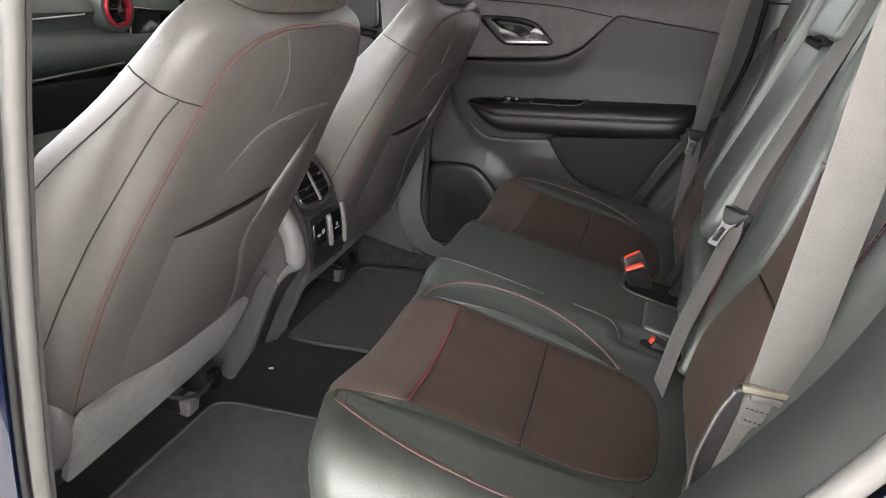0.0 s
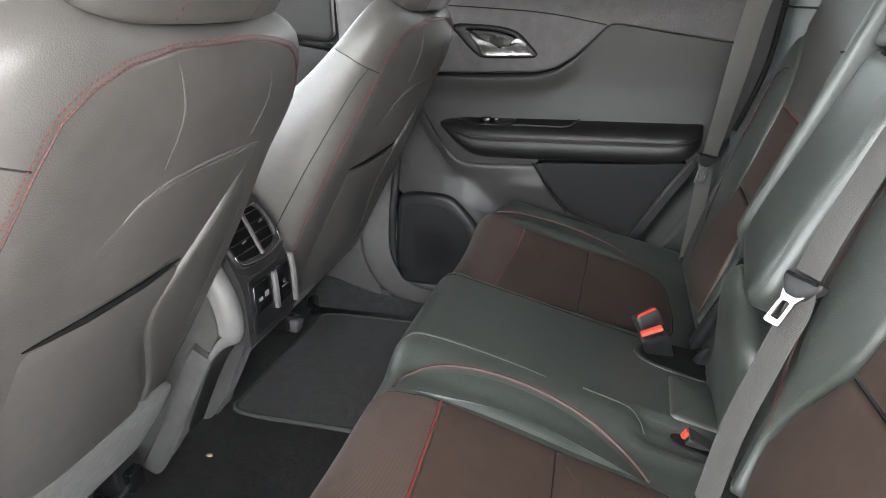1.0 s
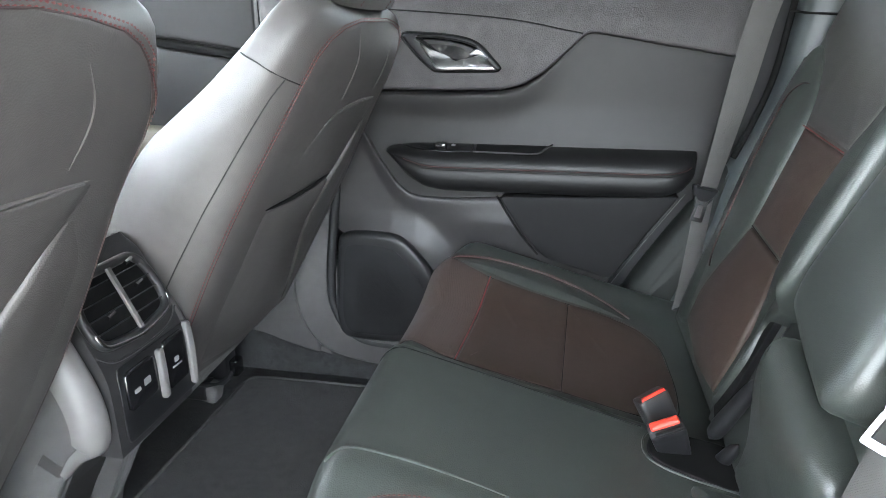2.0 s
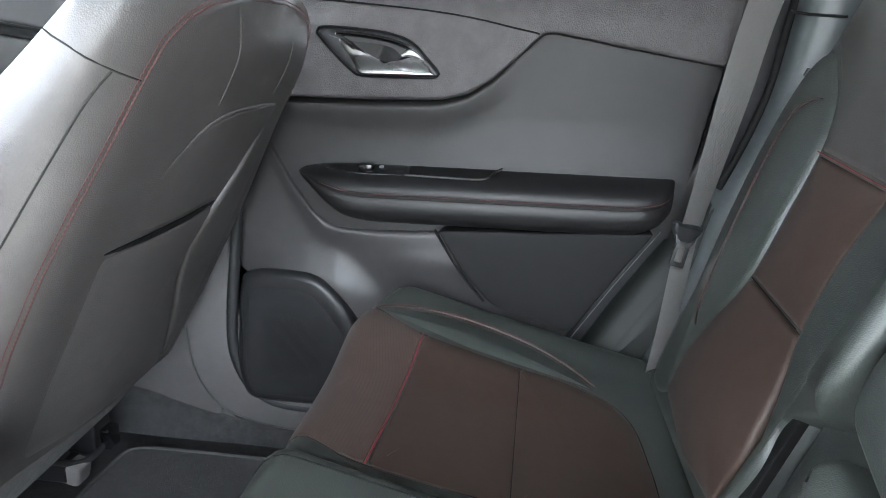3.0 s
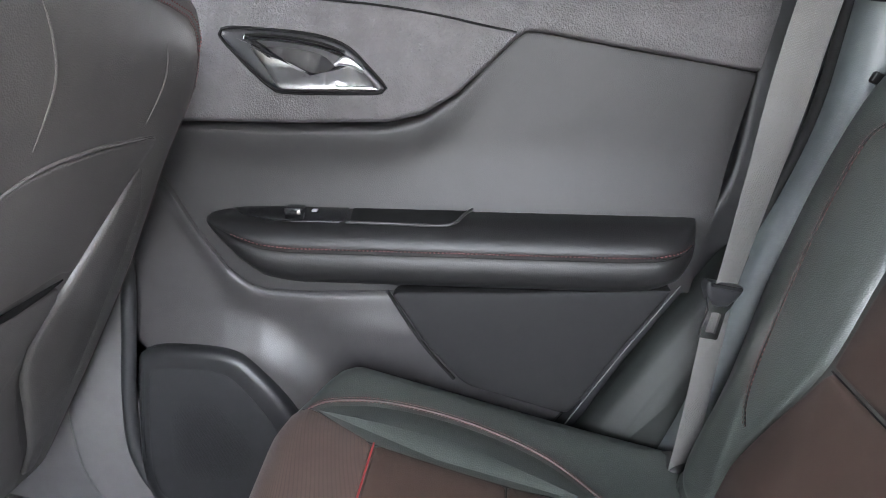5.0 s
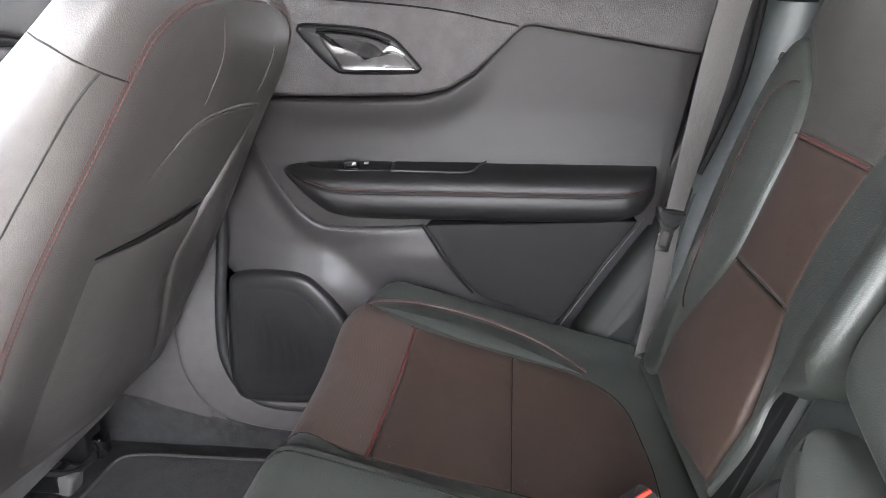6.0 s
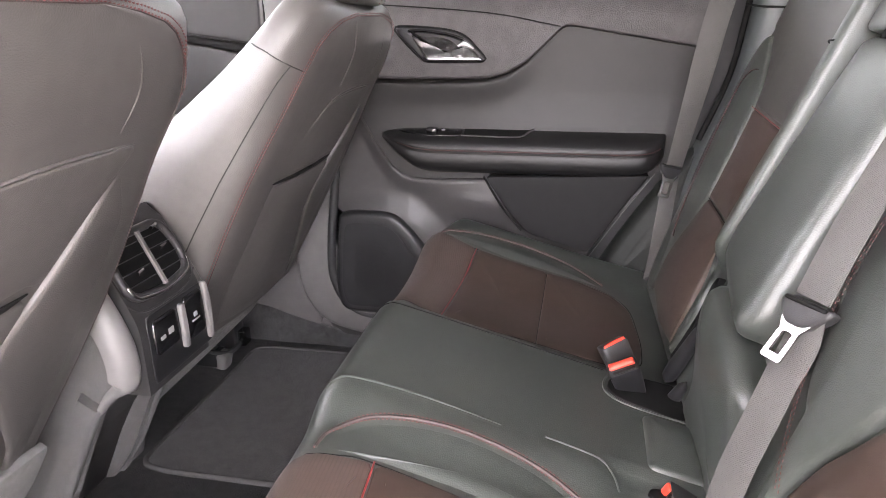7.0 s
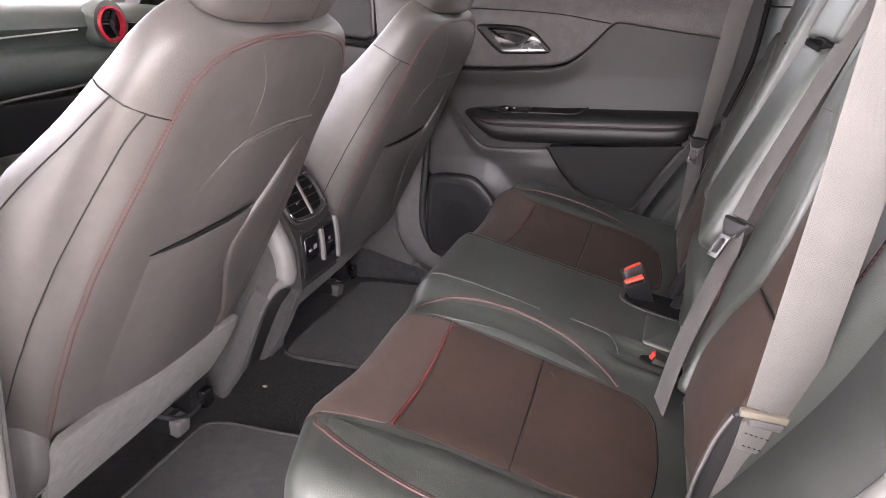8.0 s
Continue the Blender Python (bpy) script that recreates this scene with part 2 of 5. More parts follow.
def skin(bm, rings, closed=True, cap=True):
    rows = [[bm.verts.new(Vector(p)) for p in ring] for ring in rings]
    n = len(rows[0])
    for a, b in zip(rows, rows[1:]):
        for i in range(n if closed else n - 1):
            j = (i + 1) % n
            bm.faces.new((a[i], a[j], b[j], b[i]))
    if cap and closed:
        for ring in (rows[0], rows[-1]):
            mid = bm.verts.new(sum((v.co for v in ring), Vector()) / n)
            for i in range(n):
                bm.faces.new((ring[i], ring[(i + 1) % n], mid))
    return rows


def loft(rings, cap=True):
    bm = bmesh.new()
    skin(bm, rings, True, cap)
    return bm


def pillow(outline, place, depth=0.02, edge=0.006, crown=0.004, inner=7, bm=None):
    """A stuffed or moulded panel: outline in (u, v), place(u, v, h) gives the world's point h above the surface."""
    bm = bm or bmesh.new()
    P = np.array([np.array(p, float) for p in outline])
    area = 0.5 * np.sum(P[:, 0] * np.roll(P[:, 1], -1) - np.roll(P[:, 0], -1) * P[:, 1])
    if area < 0:
        P = P[::-1]
    tan = np.roll(P, -1, 0) - np.roll(P, 1, 0)
    tan /= np.maximum(np.linalg.norm(tan, axis=1, keepdims=True), 1e-9)
    inward = np.stack([-tan[:, 1], tan[:, 0]], 1)
    mid = P.mean(0)
    rows = [(P, -depth)]
    for a in (0, 30, 60, 90):
        c, s = math.cos(radians(a)), math.sin(radians(a))
        rows.append((P + inward * edge * (1 - c), -edge + edge * s))
    E = P + inward * edge
    for k in range(1, inner):
        t = k / inner
        rows.append((E + (mid - E) * t, crown * (1 - (1 - t) ** 2.5)))
    rings = [[bm.verts.new(Vector(place(u, v, h))) for u, v in R] for R, h in rows]
    n = len(P)
    for a, b in zip(rings, rings[1:]):
        for i in range(n):
            j = (i + 1) % n
            bm.faces.new((a[i], a[j], b[j], b[i]))
    top = bm.verts.new(Vector(place(*mid, crown)))
    low = bm.verts.new(Vector(place(*mid, -depth)))
    for i in range(n):
        j = (i + 1) % n
        bm.faces.new((rings[-1][i], rings[-1][j], top))
        bm.faces.new((rings[0][j], rings[0][i], low))
    if abs(crown) > 0.0015:
        for _ in range(5):
            bmesh.ops.smooth_vert(bm, verts=[v for r in rings[6:] for v in r] + [top], factor=0.5, use_axis_x=True, use_axis_y=True, use_axis_z=True)
    return bm


def tube(path, r, n=8, bm=None, closed=False):
    bm = bm or bmesh.new()
    P = [Vector(p) for p in path]
    rings, side = [], None
    for i, p in enumerate(P):
        a = P[i - 1] if (closed or i) else P[i]
        b = P[(i + 1) % len(P)] if (closed or i < len(P) - 1) else P[i]
        t = (b - a).normalized()
        side = (side - t * side.dot(t)) if side else t.orthogonal()
        side.normalize()
        up = t.cross(side)
        rr = r[i] if isinstance(r, (list, tuple)) else r
        rings.append([p + (side * math.cos(q) + up * math.sin(q)) * rr for q in (2 * math.pi * k / n for k in range(n))])
    if closed:
        rings.append(rings[0])
    skin(bm, rings, True, not closed)
    return bm


def ribbon(path, sides, width, thick=0.0012, bm=None):
    """A flat band along a path; sides gives its width's direction at each point."""
    bm = bm or bmesh.new()
    uv = bm.loops.layers.uv.verify()
    P = [Vector(p) for p in path]
    rings, run = [], 0.0
    runs = []
    for i, p in enumerate(P):
        t = (P[min(i + 1, len(P) - 1)] - P[max(i - 1, 0)]).normalized()
        s = Vector(sides[i] if isinstance(sides, list) else sides)
        s = (s - t * s.dot(t)).normalized()
        nrm = t.cross(s)
        if i:
            run += (p - P[i - 1]).length
        runs.append(run)
        w, h = width / 2, thick / 2
        rings.append([p + s * a + nrm * b for a, b in ((-w, -h * .3), (-w + .001, -h), (0, -h), (w - .001, -h), (w, -h * .3), (w, h * .3), (w - .001, h), (0, h), (-w + .001, h), (-w, h * .3))])
    rows = skin(bm, rings)
    where = {}
    for i, row in enumerate(rows):
        for k, v in enumerate(row):
            where[v] = ((0, 0.02, .5, .98, 1, 1, .98, .5, .02, 0)[k], runs[i])
    for f in bm.faces:
        for l in f.loops:
            l[uv].uv = where.get(l.vert, (0.5, 0))
    return bm


def stitches(path, pitch=0.0050, length=0.0034, r=0.0007, bm=None):
    """Threads along a seam, each its own small lozenge."""
    bm = bm or bmesh.new()
    P = [Vector(p) for p in even(path, pitch)]
    for a, b in zip(P, P[1:]):
        d = b - a
        if d.length < 1e-6:
            continue
        t = d.normalized()
        s = t.orthogonal().normalized()
        u = t.cross(s)
        m = (a + b) / 2
        ends = [bm.verts.new(m - t * length / 2), bm.verts.new(m + t * length / 2)]
        ring = [bm.verts.new(m + (s * math.cos(q) + u * math.sin(q)) * r) for q in (0, 2.09, 4.19)]
        for i in range(3):
            for e in ends:
                bm.faces.new((ring[i], ring[(i + 1) % 3], e))
    return bm


def box(lo, hi, bevel=0.004, bm=None):
    bm = bm or bmesh.new()
    own = bmesh.new()
    bmesh.ops.create_cube(own, size=1)
    for v in own.verts:
        v.co = Vector([lo[i] if v.co[i] < 0 else hi[i] for i in range(3)])
    if bevel:
        bmesh.ops.bevel(own, geom=own.edges[:], offset=bevel, segments=3, profile=0.5, affect="EDGES")
    me = bpy.data.meshes.new("tmp")
    own.to_mesh(me)
    own.free()
    bm.from_mesh(me)
    bpy.data.meshes.remove(me)
    return bm


def turned(bm, m):
    bmesh.ops.transform(bm, matrix=m, verts=bm.verts)
    return bm


def slab(outline, place, depth):
    """A flat plate with an outline, from the surface to depth behind it."""
    bm = bmesh.new()
    a = [bm.verts.new(Vector(place(u, v, 0))) for u, v in outline]
    b = [bm.verts.new(Vector(place(u, v, -depth))) for u, v in outline]
    bm.faces.new(a)
    bm.faces.new(b[::-1])
    for i in range(len(a)):
        j = (i + 1) % len(a)
        bm.faces.new((a[j], a[i], b[i], b[j]))
    return bm


def smoothstep(a, b, x):
    t = min(1, max(0, (x - a) / (b - a)))
    return t * t * (3 - 2 * t)


def bell(x, mid, width):
    return math.exp(-((x - mid) / width) ** 2)


# ---------------------------------------------------------------- the shell of the car
tagged(part("ground", slab([(-60, -60), (60, -60), (60, 60), (-60, 60)], lambda u, v, h: (u, v, -0.42 + h), 0.2), ASPHALT), "grey concrete ground under the car", "ground", kind="structure")


def floor_mesh():
    bm = bmesh.new()
    nx, ny = 60, 50
    rows = []
    for i in range(nx + 1):
        x = -1.25 + 2.05 * i / nx
        row = []
        for j in range(ny + 1):
            y = -0.74 + 1.48 * j / ny
            z = 0.10 * smoothstep(-0.80, -1.20, x) + 0.05 * smoothstep(0.05, 0.16, x) * 1.2
            z += 0.012 * bell(y, 0.03, 0.10) * smoothstep(-0.2, -0.5, x)
            z += 0.0015 * noise.noise(Vector((x * 9, y * 9, 0)))
            row.append(bm.verts.new((x, y, z)))
        rows.append(row)
    for a, b in zip(rows, rows[1:]):
        for j in range(ny):
            bm.faces.new((a[j], a[j + 1], b[j + 1], b[j]))
    bmesh.ops.solidify(bm, geom=bm.faces[:], thickness=0.03)
    return bm


tagged(part("floor", floor_mesh(), CARPET), "charcoal carpeted car floor with a low tunnel", "floor", kind="structure")
tagged(part("ceiling", box((-0.75, -0.60, 1.235), (1.35, 0.60, 1.28), 0.02), HEADLINER), "black cloth headliner under the roof", "ceiling", kind="structure")
tagged(part("wall_rear", box((1.30, -0.72, 0.0), (1.36, 0.72, 0.86), 0.02), PLASTIC), "dark plastic tailgate trim behind the seats", "wall", kind="structure")
tagged(part("wall_front", box((-1.42, -0.74, -0.02), (-1.36, 0.74, 0.80), 0.02), CARPET), "dark carpeted front bulkhead", "wall", kind="structure")
tagged(part("cargo_floor", box((0.82, -0.72, 0.20), (1.30, 0.72, 0.23), 0.01), CARPET), "dark carpeted cargo floor behind the seats", "floor", kind="structure")

tagged(part("sill_far", box((-1.30, 0.706, -0.05), (-0.42, 0.80, 0.095), 0.015), PLASTIC), "dark plastic sill along the far doors", "sill", kind="structure")
# Added out of view: holds off the high sky so daylight enters sideways.
tagged(part("canopy", box((-3.6, -3.4, 2.75), (7, 6.5, 2.95), 0.03), UNSEEN_CANOPY), "unseen white canopy added to shape the daylight", "canopy", kind="structure")
od = thing("open_rear_door", (-0.12, -0.80, 0.05), "rear door standing open, dark trim", "car door")
part("door_shell", turned(box((0.0, -0.03, 0.05), (0.86, 0.04, 0.84), 0.02), Matrix.Translation((-0.13, -0.84, 0)) @ Matrix.Rotation(radians(-112), 4, "Z")), PAINT, od)
part("door_trim", turned(box((0.03, 0.045, 0.08), (0.80, 0.075, 0.82), 0.015), Matrix.Translation((-0.13, -0.84, 0)) @ Matrix.Rotation(radians(-112), 4, "Z")), DOOR_SOFT, od)

# sill and front door on the entry side
tagged(part("sill", box((-1.25, -0.80, -0.06), (0.46, -0.725, 0.03), 0.015), PLASTIC), "dark plastic door sill plate", "sill", kind="structure")
tagged(part("wall_left", box((-1.30, -0.80, 0.03), (-0.30, -0.735, 0.86), 0.02), DOOR_SOFT), "closed front door trim on the entry side", "wall", kind="structure")


def lined(points, y):
    return [V(x, y, z) for x, z in points]


B_LINE = catmull([(0.075, 1.15), (0.045, 1.0), (0.009, 0.836), (-0.022, 0.721), (-0.068, 0.519), (-0.105, 0.311), (-0.125, 0.12), (-0.10, 0.02)], 8)
C_LINE = catmull([(0.745, 0.95), (0.70, 0.76), (0.653, 0.646), (0.624, 0.583), (0.579, 0.509), (0.544, 0.456), (0.46, 0.30), (0.40, 0.12), (0.33, 0.03)], 8)


def off(line, d):
    """The line shifted sideways by d towards +x."""
    L = [np.array(p) for p in line]
    out = []
    for i, p in enumerate(L):
        t = L[min(i + 1, len(L) - 1)] - L[max(i - 1, 0)]
        t = t / np.linalg.norm(t)
        out.append(p + np.array([-t[1], t[0]]) * d)
    return out


def band(line, d0, d1, y0, y1, thick=0.012):
    """A swept strip beside a line, from offset d0 at depth y0 to d1 at y1."""
    bm = bmesh.new()
    rings = []
    for a, b in zip(off(line, d0), off(line, d1)):
        A, B = V(a[0], y0, a[1]), V(b[0], y1, b[1])
        s = (B - A).normalized()
        n = V(0, 1, 0) - s * s.y
        n = n.normalized() if n.length > 0.2 else V(1, 0, 0)
        mid = (A + B) / 2 - n * thick * 0.25
        rings.append([A, mid, B, B + n * thick, A + n * thick])
    skin(bm, rings)
    return bm


pil = thing("b_pillar_near", (-0.10, -0.75, 0.02), "dark trimmed door pillar with a pale seal", "pillar", kind="structure")
part("trim", band(B_LINE, -0.003, -0.12, -0.752, -0.705, 0.004), PLASTIC, pil)
part("seal", tube(lined(off(B_LINE, -0.0115), -0.757), 0.0095, 10), SEAL, pil, "pale grey rubber door seal")
part("seal_lip", tube(lined(off(B_LINE, -0.0225), -0.768), 0.004, 8), RUBBER, pil)
part("painted_pillar", band(B_LINE, -0.026, -0.16, -0.775, -0.80, 0.006), PAINT, pil, "navy blue painted metal")

cp = thing("c_pillar_near", (0.45, -0.74, 0.02), "dark wheel arch trim with seal and navy paint", "pillar", kind="structure")
rv = bmesh.new()
skin(rv, [[V(0.486 + (a[0] - 0.486) * 1.128, -0.660, 0.839 + (a[1] - 0.839) * 1.128), V(*((a * 0.35 + b * 0.65 - [0.004, 0])[:1]), -0.712, (a * 0.35 + b * 0.65)[1]), V(b[0], -0.736, b[1]), V(b[0] + 0.02, -0.730, b[1] + 0.0), V(b[0] + 0.03, -0.66, b[1])] for a, b in zip([np.array(p) for p in C_LINE], off(C_LINE, 0.050))])
part("trim", rv, ARCH, cp, "dark green-grey plastic arch trim")
part("seal", tube(lined(off(C_LINE, 0.060), -0.742), 0.0115, 10), SEAL, cp, "pale grey rubber door seal")
part("painted_arch", band(C_LINE, 0.074, 0.30, -0.752, -0.79, 0.006), PAINT, cp, "navy blue painted metal")
part("inner_panel", slab(rounded([(0.56, 0.10), (0.58, 0.36), (0.68, 0.54), (0.76, 0.80), (0.84, 1.18), (1.30, 1.18), (1.30, 0.10)], 0.04), lambda u, v, h: (u, -0.705 - h * 1, v), 0.02), BLACK, cp)

# far side: pillars and panels behind the doors
fp = thing("b_pillar_far", (-0.21, 0.73, 0.0), "grey plastic pillar trim beside the rear door", "pillar", kind="structure")


def far_wall(y):
    return lambda u, v, h: (u, y - h, v)


part("kick_panel", box((-0.50, 0.710, 0.0), (-0.20, 0.745, 0.52), 0.012), PLASTIC_GREY, fp)
part("sill_trim", box((-0.50, 0.7165, -0.02), (0.46, 0.800, 0.062), 0.006), PLASTIC_GREY, fp)
up_edge = [(-0.50, 0.115), (-0.349, 0.091), (-0.290, 0.073), (-0.197, 0.049), (-0.110, 0.036), (0.10, 0.034)]
cu = bmesh.new()
skin(cu, [[V(x, 0.690, 0.0), V(x, 0.698, 0.6 * z), V(x, 0.7035, z - 0.003), V(x, 0.7075, z), V(x, 0.716, z), V(x, 0.716, 0.0)] for x, z in catmull(up_edge, 6)])
part("carpet_upturn", cu, CARPET, fp, "charcoal carpet turned up the side")
lower = catmull([(-0.262, 0.42), (-0.252, 0.30), (-0.250, 0.23), (-0.238, 0.15), (-0.19, 0.078), (-0.10, 0.046), (0.02, 0.038), (0.20, 0.037)], 5) + catmull([(0.20, 0.085), (0.02, 0.085), (-0.085, 0.092), (-0.136, 0.125), (-0.160, 0.18), (-0.168, 0.22), (-0.164, 0.30), (-0.152, 0.40), (-0.142, 0.50), (-0.146, 0.70), (-0.165, 0.88)], 5) + catmull([(-0.285, 0.88), (-0.272, 0.62), (-0.262, 0.42)], 5)[:-1]
part("lower_trim", pillow(even(lower, 0.012), lambda u, v, h: V(u, 0.688 + 0.012 * smoothstep(-0.262, -0.16, u) * smoothstep(0.10, 0.25, v) - h, v), 0.04, 0.010, 0.0, 9), PLASTIC_GREY, fp)
part("upper_trim", box((-0.30, 0.64, 0.86), (-0.16, 0.72, 1.25), 0.02), PLASTIC_GREY, fp)
tagged(part("a_pillar_far", loft([[V(x + dx, y + dy, z) for dx, dy in ((-.03, -.03), (.03, -.03), (.03, .03), (-.03, .03))] for x, y, z in ((-1.15, 0.70, 0.80), (-0.75, 0.62, 1.24))]), PLASTIC_GREY), "grey windscreen pillar trim", "pillar", kind="structure")
tagged(part("a_pillar_near", loft([[V(x + dx, y + dy, z) for dx, dy in ((-.03, -.03), (.03, -.03), (.03, .03), (-.03, .03))] for x, y, z in ((-1.15, -0.72, 0.80), (-0.75, -0.62, 1.24))]), PLASTIC_GREY), "grey windscreen pillar trim", "pillar", kind="structure")
wp = thing("c_pillar_far", (0.65, 0.72, 0.1), "dark plastic quarter trim behind the rear door", "pillar", kind="structure")
part("quarter_panel", pillow(rounded([(0.42, 0.16), (0.47, 0.33), (0.60, 0.50), (0.655, 0.62), (0.675, 0.86), (0.74, 1.24), (1.30, 1.24), (1.30, 0.10), (0.60, 0.10)], 0.03), far_wall(0.735), 0.03, 0.012, 0.0), BLACK, wp)
part("wheel_arch_cover", pillow(catmull([(0.46, 0.20), (0.50, 0.285), (0.55, 0.37), (0.612, 0.465), (0.66, 0.53), (0.70, 0.53), (0.71, 0.30), (0.66, 0.19), (0.54, 0.16)], 6, True), far_wall(0.676), 0.05, 0.035, 0.010), ARCH, wp)
part("pillar_cover", loft([[V(x, 0.720, z), V(x + 0.004, 0.672, z), V(x + 0.022, 0.655, z), V(x + 0.075, 0.652, z), V(x + 0.12, 0.665, z), V(x + 0.14, 0.72, z)] for x, z in ((0.570, 0.24), (0.606, 0.35), (0.640, 0.44), (0.662, 0.52), (0.690, 0.589), (0.715, 0.64), (0.731, 0.689), (0.741, 0.76), (0.747, 0.815), (0.763, 0.93), (0.80, 1.22))]), COVER, wp, "dark plastic pillar cover")
# Dark tube stands in for the black shaded gap beside the pillar cover.
part("recess_edge", tube([V(*p) for p in catmull([(0.674, 0.69, 0.56), (0.688, 0.685, 0.60), (0.709, 0.685, 0.66), (0.724, 0.685, 0.72), (0.734, 0.685, 0.80), (0.748, 0.685, 0.93), (0.782, 0.69, 1.2)], 6)], 0.006, 8), SEAM_SHADE, wp, "dark tube for the shade in the gap")
part("cover_cap", turned(box((-0.011, -0.004, -0.006), (0.011, 0.004, 0.006), 0.002), Matrix.Translation((0.768, 0.650, 0.740)) @ Matrix.Rotation(radians(22), 4, "Y")), BLACK, wp)
part("cover_joint", tube([V(0.726, 0.660, 0.826), V(0.75, 0.651, 0.822), V(0.80, 0.650, 0.820)], 0.002, 6), SEAM_SHADE, wp)
for nm, lo, hi in (("upper_rail_far", (-0.75, 0.56, 1.20), (1.30, 0.68, 1.25)), ("upper_rail_near", (-0.75, -0.68, 1.20), (1.30, -0.56, 1.25))):
    tagged(part(nm, box(lo, hi, 0.015), HEADLINER), "dark roof side rail", "rail", kind="structure")

pane = part("windscreen", slab([(-0.66, 0), (0.66, 0), (0.58, 1), (-0.58, 1)], lambda u, v, h: (-1.22 + 0.47 * v + h, u, 0.82 + 0.42 * v), 0.004), GLASS)
pane.visible_shadow = False
tagged(pane, "clear glass windscreen", "window", kind="structure")

for nm, plan, place in (
    ("window_1", [(-0.15, 0.87), (0.70, 0.87), (0.70, 1.225), (-0.15, 1.225)], lambda u, v, h: (u, 0.722 - 0.20 * (v - 0.87) - h, v)),
    ("window_2", [(0.70, 0.87), (1.33, 0.87), (1.33, 1.225), (0.70, 1.225)], lambda u, v, h: (u, 0.722 - 0.20 * (v - 0.87) - h, v)),
    ("window_3", [(0.76, 0.87), (1.33, 0.87), (1.33, 1.225), (0.80, 1.225)], lambda u, v, h: (u, -0.722 + 0.20 * (v - 0.87) + h, v)),
    ("window_4", [(-0.70, 0.85), (0.70, 0.85), (0.60, 1.26), (-0.60, 1.26)], lambda u, v, h: (1.345 + h, u, v)),
):
    tagged(part(nm, slab(plan, place, 0.004), PRIVACY, smooth=False), "dark tinted rear window glass", "window", kind="structure")

# ---------------------------------------------------------------- rear bench
NOSE = 0.115


def cushion_top(x, y):
    """The height of the rear cushions."""
    z = 0.408 - 0.272 * x + 0.10 * max(0, x - 0.37) ** 2 - 0.010
    z += 0.022 * smoothstep(-0.17, -0.10, y) * (1 - smoothstep(0.155, 0.175, y))
    z += 0.014 * bell(abs(y), 0.632, 0.050) + 0.017 * smoothstep(0.38, 0.55, abs(y))
    z -= 0.008 * bell(abs(y), 0.33, 0.13)
    z -= 0.013 * smoothstep(0.455, 0.495, x) * smoothstep(-0.140, -0.125, y) * (1 - smoothstep(-0.092, -0.080, y))
    return z


NOSE_R = 0.042


def nose_x(y):
    """Where the rolled front edge lies: it sweeps back towards the doors."""
    return NOSE + 0.052 * smoothstep(0.50, 0.71, abs(y))


def nose_point(x, y, h=0.0):
    """A point over the cushion; forward of the nose's start, x runs on round the rolled front edge."""
    x0 = nose_x(y) + NOSE_R
    if x >= x0:
        e = 1e-3
        n = V(-(cushion_top(x + e, y) - cushion_top(x - e, y)) / 2 / e, -(cushion_top(x, y + e) - cushion_top(x, y - e)) / 2 / e, 1).normalized()
        return V(x, y, cushion_top(x, y)) + n * h
    a = min(math.pi / 2, (x0 - x) / NOSE_R)
    return V(x0 - NOSE_R * math.sin(a), y, cushion_top(x0, y) - NOSE_R * (1 - math.cos(a)) + 0.27 * NOSE_R * math.sin(a) * (1 - math.sin(a))) + V(-math.sin(a), 0, math.cos(a)) * h


def cushion_body(y0, y1, r0, r1):
    """The stuffed base between two sides, which are rounded by r0 and r1."""
    rings = []
    ys = [y0 + r0 * (1 - math.cos(radians(a))) for a in (0, 15, 30, 45, 60, 75)] + list(np.linspace(y0 + r0, y1 - r1, 90)) + [y1 - r1 * (1 - math.cos(radians(a))) for a in (75, 60, 45, 30, 15, 0)]
    for y in ys:
        d0, d1 = min(1, (y - y0) / r0), min(1, (y1 - y) / r1)
        drop = r0 * (1 - math.sqrt(max(0, 1 - (1 - d0) ** 2))) + r1 * (1 - math.sqrt(max(0, 1 - (1 - d1) ** 2)))
        ring = []
        back = drop * 0.7
        for i in range(40):
            x = 0.66 - (0.66 - nose_x(y) - NOSE_R) * i / 39
            ring.append(V(x, y, cushion_top(x, y) - drop))
        for a in (15, 30, 45, 60, 75, 89):
            p = nose_point(nose_x(y) + NOSE_R - NOSE_R * radians(a), y)
            ring.append(V(p.x + back * math.sin(radians(a)), y, p.z - drop))
        zt = cushion_top(nose_x(y) + NOSE_R, y) - drop
        ring += [V(nose_x(y) + back + 0.002, y, zt - 0.10), V(nose_x(y) + back + 0.02, y, 0.16), V(NOSE + 0.05, y, 0.085), V(0.66, y, 0.085)]
        rings.append(ring)
    return loft(rings)


on_cushion = nose_point


def flip(pts, s):
    return [(x, y * s) for x, y in pts]


INSERT = {
    "front_panel": [(0.100, -0.535), (0.150, -0.540), (0.185, -0.526), (0.228, -0.510), (0.2135, -0.196), (0.170, -0.205), (0.100, -0.232)],
    "insert": [(0.232, -0.509), (0.300, -0.505), (0.3765, -0.503), (0.369, -0.207), (0.29, -0.200), (0.217, -0.196)],
    "rear_panel": [(0.3766, -0.503), (0.44, -0.506), (0.505, -0.490), (0.540, -0.45), (0.551, -0.37), (0.550, -0.30), (0.540, -0.245), (0.50, -0.214), (0.44, -0.209), (0.3691, -0.207)],
}
